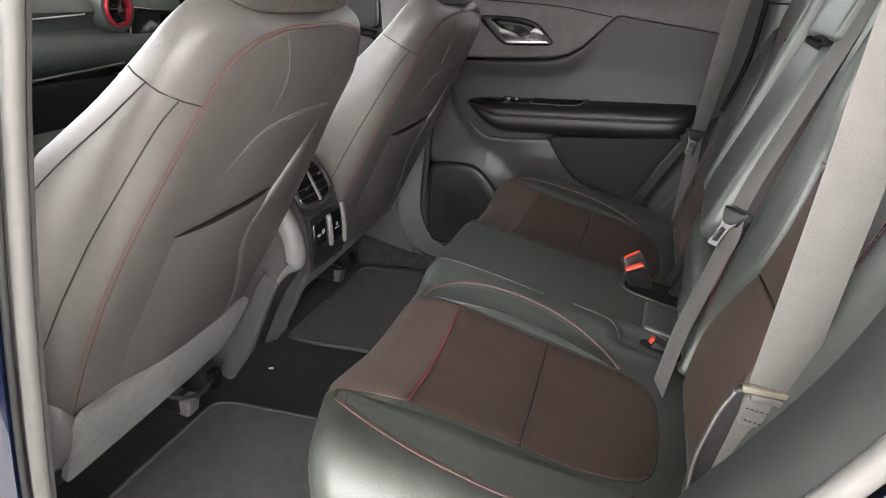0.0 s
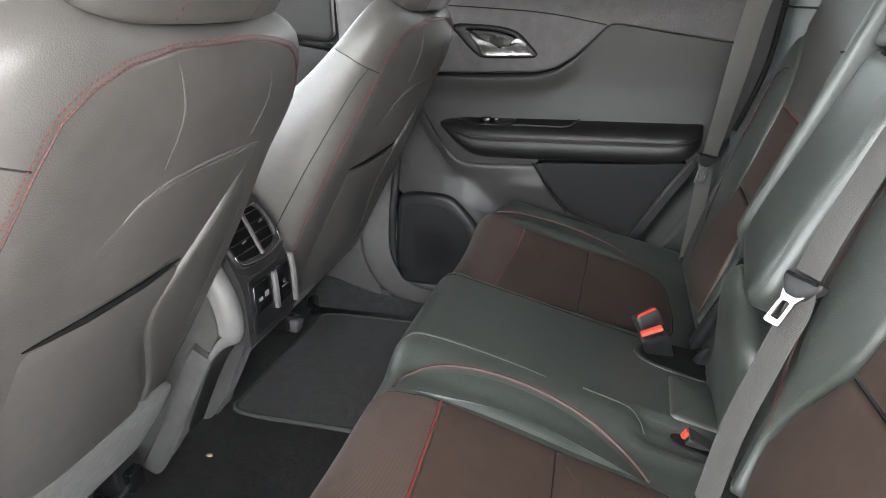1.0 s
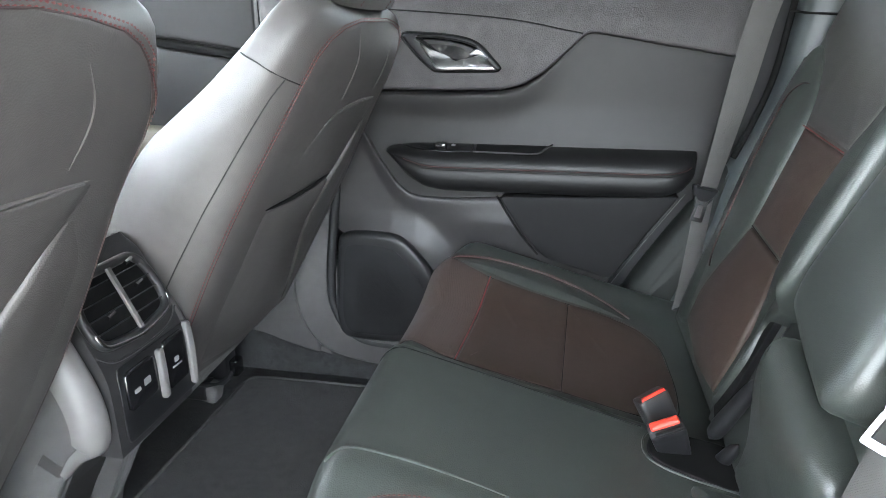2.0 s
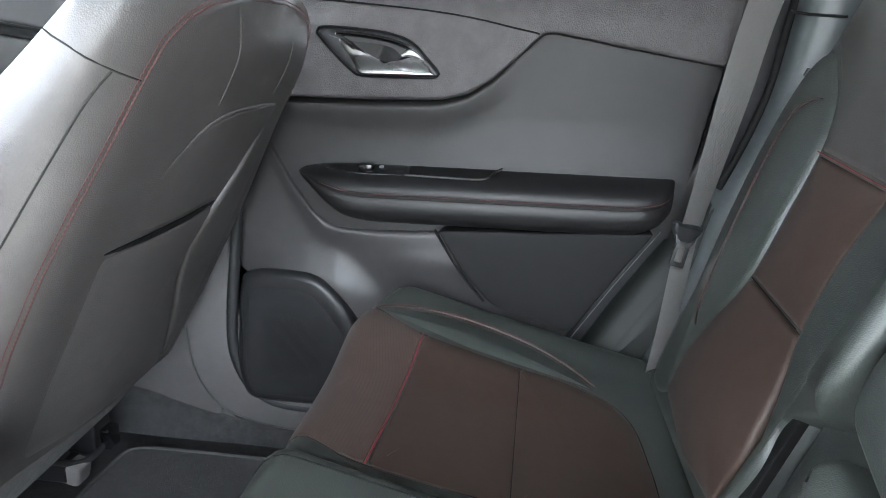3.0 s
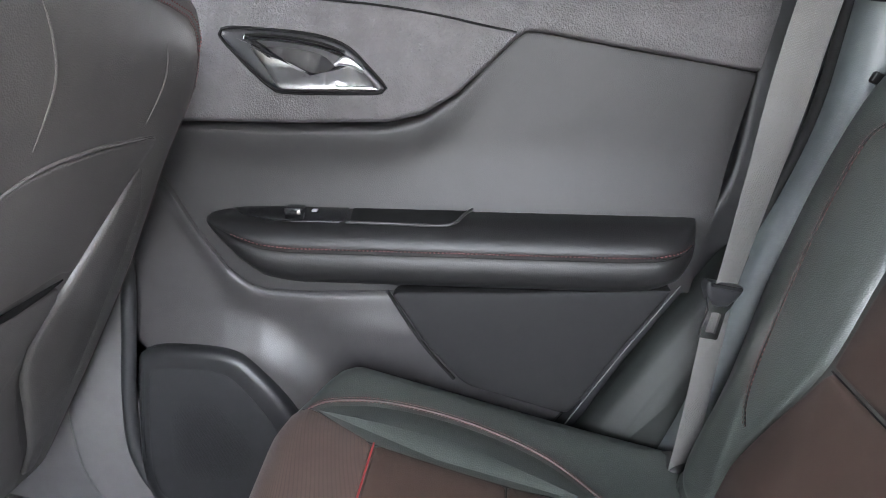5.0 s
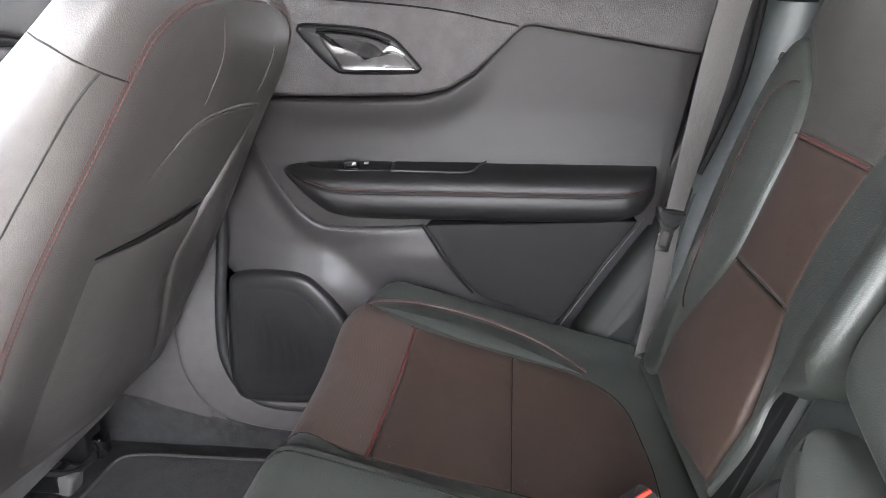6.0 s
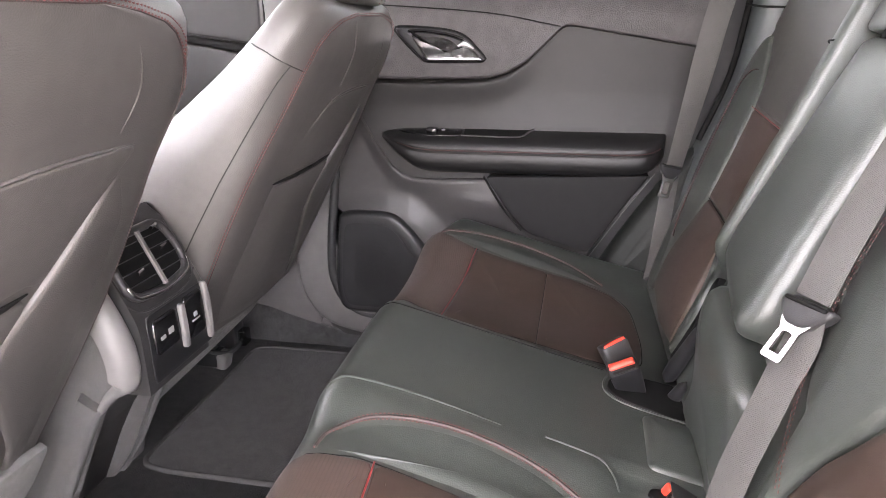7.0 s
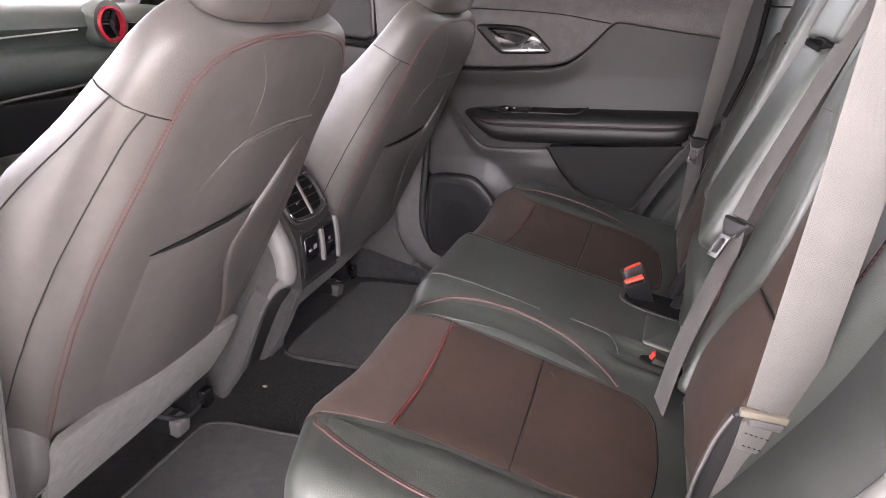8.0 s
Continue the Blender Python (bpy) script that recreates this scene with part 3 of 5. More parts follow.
PAD_IN = [(0.150, -0.205), (0.158, -0.172), (0.195, -0.140), (0.261, -0.123), (0.330, -0.122), (0.400, -0.136), (0.455, -0.165), (0.487, -0.205)]
PAD_OUT = [(0.148, -0.538), (0.156, -0.560), (0.196, -0.580), (0.259, -0.600), (0.318, -0.609), (0.387, -0.611), (0.445, -0.598), (0.500, -0.555), (0.520, -0.508)]
PAD_OUT_FAR = [(0.150, -0.536), (0.166, -0.554), (0.190, -0.568), (0.228, -0.581), (0.290, -0.588), (0.360, -0.584), (0.430, -0.564), (0.490, -0.516)]


def bench_cushion(owner, s, y0, y1, r0, r1):
    pad_out = PAD_OUT if s > 0 else PAD_OUT_FAR
    body = part("cushion", cushion_body(y0, y1, r0, r1), LEATHER, owner)
    for nm, outline in INSERT.items():
        line = rounded(even(flip(outline + outline[:1], s), 0.012)[:-1], 0.012, 1)
        part(nm, pillow(line, lambda x, y, h: on_cushion(x, y, h + 0.0016), 0.012, 0.0022, 0.003 if nm != "front_panel" else 0.002), CLOTH_RED if nm == "front_panel" else CLOTH, body, "brown perforated cloth panel" if nm == "front_panel" else "brown cloth centre panel")
    red = [on_cushion(x, y * s, 0.0022) for x, y in catmull([(0.230, -0.510), (0.224, -0.40), (0.219, -0.30), (0.2145, -0.196)], 8)]
    part("red_seam", tube(red, 0.0012, 6), RED_PIPING, body, "thin red piping")
    for nm, line in (("inner_stitching", PAD_IN), ("outer_stitching", pad_out))[0 if s > 0 else 1:]:
        c = catmull(line, 6)
        for k, d in enumerate((0.0, 0.007)):
            L = [on_cushion(x, y * s + (d if nm[0] == "i" else -d) * s, 0.0012) for x, y in c]
            part(nm, stitches(L, 0.0050, 0.0042, 0.0012 if nm[0] == "i" else 0.0009), RED_THREAD, body, "red thread")
        part("seam", tube([on_cushion(x, y * s + (0.0035 if nm[0] == "i" else -0.0035) * s, 0.0008) for x, y in c], 0.0024 if nm[0] == "i" else 0.0014, 8), PIPING_PALE if nm[0] == "i" else PIPING_DULL, body, "dull red piping")
    for nm, line in (("pad_inner", PAD_IN), ("pad_outer", pad_out))[0 if s > 0 else 1:]:
        inner = [(0.49, -0.209), (0.40, -0.204), (0.30, -0.196), (0.20, -0.197)] if nm == "pad_inner" else [(0.49, -0.505), (0.40, -0.508), (0.30, -0.508), (0.20, -0.526)]
        loop = catmull(line, 4) + [np.array(p) for p in inner]
        part(nm, pillow(even(flip(loop + loop[:1], s), 0.01)[:-1], on_cushion, 0.012, 0.006, 0.007), LEATHER, body)
    edge = catmull([(0.100, -0.535), (0.150, -0.540), (0.185, -0.526), (0.232, -0.509), (0.374, -0.503), (0.44, -0.506), (0.505, -0.490), (0.540, -0.45), (0.551, -0.37), (0.550, -0.30), (0.540, -0.245), (0.50, -0.214), (0.37, -0.207), (0.217, -0.196), (0.170, -0.205), (0.100, -0.232)], 6)
    part("edge_seam", tube([on_cushion(x, y * s, 0.0) for x, y in edge], 0.0009, 6), SEAM_SHADE, body)
    part("cross_seam", tube([on_cushion(x, y * s, 0.001) for x, y in ((0.3765, -0.503), (0.369, -0.207))], 0.0008, 6), SEAM_SHADE, body)
    return body


def back_x(z):
    return 0.661 + 0.346 * (z - 0.495)


def on_back(y, z, h):
    return V(back_x(z) - 0.945 * h, y, z + 0.327 * h)


def swell(base):
    """A surface that lies base(y, z) before the plane of the backrests."""
    return lambda u, v, h: on_back(u, v, base(u, v) + h)


def backrest(owner, s, mid_side):
    """One outer backrest; mid_side is the inner edge of its body."""
    f = lambda pts: [(y * s, z) for y, z in pts]
    body = part("backrest", pillow(rounded(even(f([(mid_side, 0.25), (mid_side, 0.60), (mid_side, 0.99), (0.40, 1.01), (0.545, 0.99), (0.575, 0.82), (0.625, 0.745), (0.640, 0.65), (0.630, 0.53), (0.600, 0.40), (0.595, 0.25), (mid_side, 0.25)]), 0.02)[:-1], 0.02, 1), swell(lambda y, z: 0.0), 0.09, 0.030, 0.0), LEATHER, owner)
    lift = swell(lambda y, z: 0.004 + 0.010 * bell(z, 0.37, 0.09))
    part("lower_panel", pillow(even(f([(0.245, 0.292), (0.232, 0.36), (0.250, 0.43), (0.278, 0.485), (0.440, 0.492), (0.462, 0.43), (0.484, 0.36), (0.486, 0.30), (0.36, 0.280), (0.245, 0.292)]), 0.012)[:-1], lift, 0.02, 0.006, 0.008), CLOTH, body, "brown cloth panel")
    part("middle_panel", pillow(even(f([(0.280, 0.489), (0.285, 0.56), (0.270, 0.638), (0.445, 0.650), (0.442, 0.57), (0.440, 0.496), (0.280, 0.489)]), 0.012)[:-1], lift, 0.02, 0.006, 0.006), CLOTH, body, "brown cloth panel")
    part("upper_panel", pillow(even(f([(0.268, 0.643), (0.235, 0.72), (0.225, 0.85), (0.24, 0.975), (0.50, 0.975), (0.560, 0.85), (0.570, 0.785), (0.500, 0.735), (0.468, 0.700), (0.448, 0.655), (0.268, 0.643)]), 0.012)[:-1], lift, 0.02, 0.008, 0.008), LEATHER_BROWN, body)
    part("red_seam", tube([lift(y * s, z, 0.003) for y, z in ((0.268, 0.641), (0.33, 0.645), (0.40, 0.650), (0.446, 0.653))], 0.0009, 6), RED_PIPING, body, "red piping")
    part("cross_seam", tube([lift(y * s, z, -0.0006) for y, z in ((0.286, 0.4875), (0.37, 0.491), (0.436, 0.494))], 0.0008, 6), SEAM_SHADE, body)
    wing = swell(lambda y, z: 0.006)
    part("outer_bolster", pillow(even(catmull(f([(0.494, 0.30), (0.490, 0.36), (0.468, 0.43), (0.448, 0.495), (0.449, 0.57), (0.453, 0.655), (0.474, 0.700), (0.505, 0.732), (0.565, 0.772), (0.610, 0.74), (0.626, 0.65), (0.616, 0.53), (0.588, 0.41), (0.580, 0.30), (0.54, 0.275)]), 4, True), 0.012), wing, 0.03, 0.012, 0.012), LEATHER, body)
    line = catmull([(0.478, 0.709), (0.512, 0.705), (0.545, 0.680), (0.548, 0.612), (0.536, 0.53), (0.519, 0.454), (0.503, 0.417), (0.484, 0.400)], 8)
    for d in (0.0, 0.006):
        part("stitching", stitches([wing((y + d) * s, z, 0.0125) for y, z in line], 0.0055, 0.004, 0.0006), RED_THREAD, body, "red thread")
    part("piping", tube([wing((y + 0.003) * s, z, 0.0115) for y, z in line], 0.0012, 6), SEAM_SHADE, body)
    part("button", pillow([(0.522 * s + 0.006 * math.cos(a), 0.335 + 0.006 * math.sin(a)) for a in np.linspace(0, 2 * math.pi, 13)[:-1]], wing, 0.004, 0.002, 0.001, 3), BLACK, body)
    # the inner bolster: a proud round edge on the single seat, a low roll on the bench
    if s > 0:
        edge = [(0.130, 0.462), (0.104, 0.500), (0.098, 0.56), (0.096, 0.66), (0.098, 0.75), (0.104, 0.86), (0.110, 0.985)]
        rise = lambda y, z: 0.010 + (0.046 + 0.045 * (0.62 - z)) * (1 - smoothstep(0.113, 0.180, abs(y))) * (0.35 + 0.65 * smoothstep(0.425, 0.50, z))
    else:
        edge = [(0.205, 0.440), (0.165, 0.475), (0.138, 0.53), (0.126, 0.60), (0.122, 0.70), (0.120, 0.85), (0.122, 0.985)]
        rise = lambda y, z: 0.010 + 0.011 * bell(abs(y), 0.205, 0.055)
    inner = catmull(edge, 5) + catmull([(0.236, 0.975), (0.221, 0.85), (0.230, 0.72), (0.263, 0.643), (0.279, 0.56), (0.273, 0.488), (0.246, 0.430), (0.228, 0.360), (0.240, 0.290)], 5) + catmull([(0.228, 0.285), (0.211, 0.360), (0.217, 0.405), (0.212, 0.425)], 4)
    part("inner_bolster", pillow(even(f(inner), 0.008), swell(rise), 0.055, 0.010, 0.004, 10), LEATHER, body)
    if s > 0:
        part("strip_seam", tube([swell(rise)(y, 0.752 - 0.05 * (y - 0.10), 0.0035) for y in np.linspace(0.101, 0.150, 8)], 0.0010, 6), SEAM_SHADE, body)
    seam_in = [] if s > 0 else catmull([(0.240, 0.699), (0.192, 0.696), (0.158, 0.680), (0.141, 0.650), (0.136, 0.60), (0.138, 0.56), (0.150, 0.51), (0.176, 0.465), (0.205, 0.425), (0.222, 0.400), (0.236, 0.382)], 6)
    for d in (0.0, 0.006)[:len(seam_in)]:
        part("stitching", stitches([swell(rise)((y + d) * s, z, 0.0045) for y, z in seam_in], 0.0055, 0.004, 0.0007), RED_THREAD, body, "red thread")
    # Dark sheet painting the shade in the gap beside the inner bolster.
    part("gap_cover", pillow(even(f([(mid_side + 0.002, 0.27), (mid_side + 0.002, 0.445), (0.222, 0.445), (0.216, 0.36), (0.232, 0.28)]), 0.015), swell(lambda y, z: 0.002), 0.01, 0.002, 0.0), SEAM_SHADE, body)
    return body


near_seat = thing("rear_seat", (0.38, -0.25, 0.08), "black leather rear bench with brown cloth panels and red stitching", "car seat", "rear seats")
far_seat = thing("rear_seat", (0.38, 0.42, 0.08), "single black leather rear seat with brown cloth panels and red stitching", "car seat", "rear seats")
near_cushion = bench_cushion(near_seat, 1, -0.685, 0.170, 0.055, 0.020)
bench_cushion(far_seat, -1, 0.172, 0.685, 0.018, 0.055)
backrest(near_seat, -1, 0.20)
backrest(far_seat, 1, 0.20)

# middle place of the bench
part("front_crease", tube([on_cushion(x, y, 0.0012) for x, y in catmull([(0.128, -0.108), (0.145, -0.094), (0.175, -0.086), (0.22, -0.081), (0.28, -0.081), (0.340, -0.085)], 6)], [0.0018] * 18 + [0.0018 - 0.0001 * k for k in range(13)], 6), LEATHER, near_cushion)
part("rear_flap", pillow(rounded([(0.522, 0.045), (0.518, -0.076), (0.605, -0.078), (0.605, 0.045)], 0.012), lambda x, y, h: on_cushion(x, y, h + 0.006), 0.02, 0.008, 0.006), LEATHER, near_cushion)
# Flat dark sheet on the cushion; its colour is the buckle recess's shade.
part("buckle_boot", pillow(even(catmull([(0.479, 0.084), (0.496, 0.068), (0.53, 0.062), (0.585, 0.062), (0.595, 0.145), (0.54, 0.152), (0.498, 0.140), (0.481, 0.114)], 5, True), 0.008), lambda x, y, h: on_cushion(x, y, h + 0.003), 0.006, 0.002, -0.001), SEAM_SHADE, near_cushion, "dark sheet painting the shade of the buckle recess")
part("boot_lip", tube([on_cushion(x, y, 0.001) for x, y in catmull([(0.490, 0.146), (0.475, 0.115), (0.473, 0.081), (0.492, 0.063), (0.53, 0.057), (0.585, 0.057)], 6)], 0.0014, 8), LEATHER, near_cushion)
# The shaded fold round the small buckle, painted as a dark sheet.
part("well_lining", pillow(even(catmull([(0.516, -0.105), (0.524, -0.094), (0.555, -0.089), (0.585, -0.091), (0.588, -0.117), (0.55, -0.117), (0.522, -0.113)], 5, True), 0.008), lambda x, y, h: on_cushion(x, y, h + 0.003), 0.006, 0.002, -0.001), SEAM_SHADE, near_cushion, "dark sheet painting the shade of the buckle well")

pad = swell(lambda y, z: 0.062 - 0.11 * (z - 0.5))
mid_back = part("middle_backrest", pillow(rounded([(-0.185, 0.26), (0.185, 0.26), (0.185, 1.0), (-0.185, 1.0)], 0.03), swell(lambda y, z: 0.0), 0.10, 0.02, 0.0), LEATHER, near_seat)
part("armrest_pad", pillow(even(rounded([(-0.108, 0.480), (-0.095, 0.56), (-0.088, 0.70), (-0.086, 0.768), (0.086, 0.768), (0.088, 0.70), (0.089, 0.60), (0.087, 0.52), (0.070, 0.488), (0.0, 0.468), (-0.092, 0.448)], 0.018), 0.010), pad, 0.085, 0.018, 0.004, 9), LEATHER, mid_back, "folded-up leather armrest")
part("lower_pad", pillow(even(catmull([(-0.10, 0.26), (-0.112, 0.33), (-0.11, 0.40), (-0.05, 0.424), (0.03, 0.438), (0.078, 0.450), (0.104, 0.444), (0.114, 0.39), (0.112, 0.31), (0.102, 0.26), (0.0, 0.25)], 5, True), 0.012), swell(lambda y, z: 0.002 + 0.044 * smoothstep(0.28, 0.43, z)), 0.075, 0.026, 0.008), LEATHER, mid_back)
part("head_panel", pillow(rounded([(-0.096, 0.770), (0.090, 0.770), (0.094, 0.985), (-0.100, 0.985)], 0.010), swell(lambda y, z: 0.033 - 0.04 * (z - 0.78)), 0.05, 0.006, 0.001), LEATHER, mid_back)
hook = swell(lambda y, z: 0.036)
# Dark ellipse painting the shade in the hole behind the strap.
part("strap_recess", pillow([(-0.025 + 0.052 * math.cos(a), 0.765 + 0.008 * math.sin(a)) for a in np.linspace(0, 2 * math.pi, 21)[:-1]], hook, 0.03, 0.004, -0.006, 4), SEAM_SHADE, mid_back)
for lift in (0.004, 0.012):
    part("release_strap", ribbon([hook(0.026 - 0.090 * t, 0.765 - 0.008 * t, lift * math.sin(math.pi * t)) for t in np.linspace(0, 1, 9)], V(0.3, 0, 1), 0.008, 0.0016), SEAM_SHADE, mid_back, "black looped release strap")
for nm, a, b, w in (("gap_cover_strip", (0.572, 0.178, 0.262), (0.606, 0.118, 0.392), 0.013), ("hinge_cover", (0.560, 0.152, 0.205), (0.586, 0.100, 0.306), 0.012)):
    part(nm, tube([V(*a).lerp(V(*b), t) for t in np.linspace(0, 1, 11)], [w * math.sqrt(max(0.02, 1 - abs(2 * t - 1) ** 5)) * (1.05 - 0.35 * t) for t in np.linspace(0, 1, 11)], 12), BLACK, mid_back, "black moulded hinge cover")
part("side_seam", tube([on_cushion(x, y, 0.0002) for x, y in catmull([(0.110, 0.141), (0.18, 0.144), (0.30, 0.145), (0.42, 0.145), (0.475, 0.143)], 6)], 0.0010, 6), SEAM_SHADE, near_cushion)
part("well_crease", tube([on_cushion(x, y, 0.0004) for x, y in catmull([(0.395, -0.078), (0.43, -0.080), (0.462, -0.086), (0.476, -0.100), (0.482, -0.118)], 6)], 0.0016, 6), LEATHER, near_cushion)


# ---------------------------------------------------------------- front seats
UP, OUT = V(0.513, 0, 0.859), V(0.859, 0, -0.513)
SEAT_Y = -0.358


def seat_at(y, s, n, mid=SEAT_Y):
    """A point of the front seat: y from its middle, s up the reclined back, n forward of its rear face."""
    p = V(0, mid, 0.72) + UP * s - OUT * n
    return V(p.x, p.y + y, p.z)


def ramp(table, x):
    xs, ys = zip(*sorted(table))
    return float(np.interp(x, xs, ys))


HALF = [(-0.62, 0.205), (-0.50, 0.216), (-0.40, 0.228), (-0.30, 0.232), (-0.21, 0.226), (-0.14, 0.213), (-0.07, 0.195), (0.0, 0.180), (0.04, 0.168), (0.065, 0.145), (0.082, 0.112), (0.093, 0.06), (0.098, 0.02)]
WIDE = [(-0.62, 0.235), (-0.40, 0.258), (-0.30, 0.262), (-0.20, 0.258), (-0.10, 0.242), (0.0, 0.224), (0.04, 0.210), (0.065, 0.195), (0.082, 0.172), (0.093, 0.140), (0.098, 0.10)]
DEEP = [(-0.62, 0.185), (-0.45, 0.185), (-0.276, 0.172), (-0.167, 0.155), (-0.064, 0.112), (0.006, 0.084), (0.06, 0.070), (0.098, 0.060)]


def top_fade(s):
    """The rear face flattens towards its upper edge."""
    return 0.25 + 0.75 * smoothstep(0.097, 0.030, s)


def bulge(y, s):
    w = ramp(HALF, s) + (spread_in(s) if y > 0 else 0)
    return 0.014 * top_fade(s) * max(0, 1 - (y / w) ** 2)


def seat_lift(s, y):
    """The shoulders rise towards the front, the middle of the top stays low."""
    return 0.030 * smoothstep(-0.08, 0.09, s) * (0.30 + (0.70 if y < 0 else 0.15) * smoothstep(0.05, 0.15, abs(y)))


def spread_in(s):
    """How much wider the back is on its inner side."""
    return 0.024 * bell(s, -0.08, 0.13) + 0.032 * bell(s, 0.01, 0.07) + 0.014 * smoothstep(-0.10, -0.30, s) + 0.020 * smoothstep(0.03, 0.085, s)


def seat_ring(s):
    w, d = ramp(HALF, s), ramp(DEEP, s)
    wide = ramp(WIDE, s)
    r, wr = w + spread_in(s), wide + spread_in(s) * 0.8
    k = top_fade(s)
    ctrl = [(-w, 0), (-w * 0.6, -0.009 * k), (0, -0.014 * k), (r * 0.6, -0.009 * k), (r, 0), (wr, 0.3 * d), (wr + 0.004, 0.65 * d), (0.93 * wr, 0.97 * d), (0.75 * wide, d), (0.5 * wide, 0.75 * d), (0, 0.68 * d), (-0.5 * wide, 0.75 * d), (-0.75 * wide, d), (-0.93 * wide, 0.97 * d), (-wide - 0.004, 0.65 * d), (-wide, 0.3 * d)]
    return [seat_at(y, s + seat_lift(s, y) * max(0, n / d), n) for y, n in catmull(ctrl, 6, True)]


def side_at(s, n, sign=-1):
    """A point on the seat's side, n forward of the rear edge."""
    w, d, wide = ramp(HALF, s), ramp(DEEP, s), ramp(WIDE, s)
    if sign > 0:
        w, wide = w + spread_in(s), wide + spread_in(s) * 0.8
    ctrl = [(0.6 * w, -0.009), (w, 0), (wide, 0.3 * d), (wide + 0.004, 0.65 * d), (0.93 * wide, 0.97 * d), (0.75 * wide, d)]
    run = catmull(ctrl, 10)[10:41]
    y = float(np.interp(n, [p[1] for p in run], [p[0] for p in run]))
    return seat_at(sign * (y + 0.0010), s + seat_lift(s, sign * y) * n / d, n)


def on_seat(y, s, h):
    return seat_at(y, s, -bulge(y, s) - h)


def front_seat():
    seat = thing("front_seat", (-0.35, SEAT_Y, 0.0), "reclined charcoal leather front seat with red stitching and rear pocket", "car seat", "front seats")
    steps = list(np.linspace(-0.545, 0.0, 22)) + [0.02, 0.04, 0.055, 0.068, 0.078, 0.086, 0.092, 0.096]
    back = part("backrest", loft([seat_ring(s) for s in steps]), LEATHER_WARM, seat)
    edge = [(-ramp(HALF, s), s) for s in np.linspace(-0.535, 0.04, 30)]
    rim = edge + [(-0.145, 0.065), (-0.112, 0.082), (-0.06, 0.093), (0, 0.096), (0.06, 0.0955)] + [(ramp(HALF, s) + spread_in(s), s) for s in (0.090, 0.081, 0.070, 0.056)] + [(-y + spread_in(s), s) for y, s in edge[::-1]]
    for d in (0.002, 0.009):
        part("stitching", stitches([side_at(s, (0.010 + d) * smoothstep(0.05, -0.05, s), 1) if y > 0.12 and s < 0.05 else on_seat(y * (1 + d / 0.2), s + (d * 0.5 if s > 0.03 else 0), -d * 0.15 + 0.0005) for y, s in rim], 0.0055, 0.0046, 0.0013), RED_THREAD, back, "red thread")
    part("rim_seam", tube([on_seat(y, s, 0.0) for y, s in rim], 0.0011, 6), PIPING_DULL, back)
    for sign in (-1, 1):
        part("side_seam", tube([side_at(s, n, sign) for s, n in catmull([(0.001, 0.014), (-0.042, 0.021), (-0.14, 0.029), (-0.242, 0.036), (-0.35, 0.043), (-0.455, 0.049), (-0.535, 0.053)], 6)], 0.0010, 6), CREASE, back)
        part("front_seam", tube([side_at(s, n, sign) for s, n in catmull([(0.002, 0.046), (-0.05, 0.068), (-0.14, 0.105), (-0.227, 0.132), (-0.30, 0.148)], 6)], 0.0010, 6), CREASE, back)
        part("shoulder_seam", tube([side_at(s, n, sign) for s, n in ((0.0, 0.001), (0.002, 0.012), (0.003, 0.03), (0.002, 0.05), (-0.001, 0.065), (-0.004, 0.080))], 0.0011, 6), CREASE, back)
    crease = catmull([(0.165, -0.047), (0.10, -0.042), (0.05, -0.041), (-0.012, -0.047), (-0.048, -0.062), (-0.068, -0.082)], 6)
    part("upper_crease", tube([on_seat(y, s, 0.0) for y, s in crease], [0.0010 + 0.0012 * math.sin(math.pi * k / (len(crease) - 1)) for k in range(len(crease))], 6), LEATHER_WARM, back)
    part("left_crease", tube([on_seat(y, s, -0.0002) for y, s in catmull([(-0.060, 0.086), (-0.046, 0.062), (-0.033, 0.02), (-0.034, -0.030)], 6)], [0.0004 + 0.0010 * math.sin(math.pi * k / 18) for k in range(19)], 6), LEATHER_WARM, back)
    part("right_crease", tube([on_seat(y, s, -0.0003) for y, s in catmull([(0.116, 0.062), (0.136, 0.018), (0.130, -0.028)], 6)], [0.0004 + 0.0010 * math.sin(math.pi * k / 12) for k in range(13)], 6), LEATHER_WARM, back)
    lobe = catmull([(0.165, -0.050), (0.10, -0.045), (0.05, -0.044), (-0.012, -0.050), (-0.048, -0.064), (-0.075, -0.088), (-0.115, -0.135), (-0.130, -0.180), (-0.08, -0.192), (0.0, -0.186), (0.062, -0.178), (0.082, -0.185), (0.102, -0.155), (0.139, -0.092)], 4, True)
    part("embossed_panel", pillow(even(lobe, 0.010), lambda u, v, h: on_seat(u, v, h + 0.003 * smoothstep(-0.12, 0.02, u) - 0.0005), 0.004, 0.0025, 0.001, 9), LEATHER_WARM, back)
    pocket = [(-0.150, -0.212), (-0.10, -0.208), (-0.03, -0.202), (0.062, -0.191), (0.070, -0.205), (0.045, -0.245), (0.048, -0.305), (0.085, -0.385), (0.130, -0.47), (0.140, -0.525), (-0.165, -0.525), (-0.165, -0.40), (-0.155, -0.30)]
    part("pocket", pillow(even(rounded(pocket, 0.012), 0.014), lambda u, v, h: on_seat(u, v, h + 0.0065 * smoothstep(-0.165, -0.03, u)), 0.014, 0.004, 0.003), LEATHER_WARM, back, "flat leather map pocket")
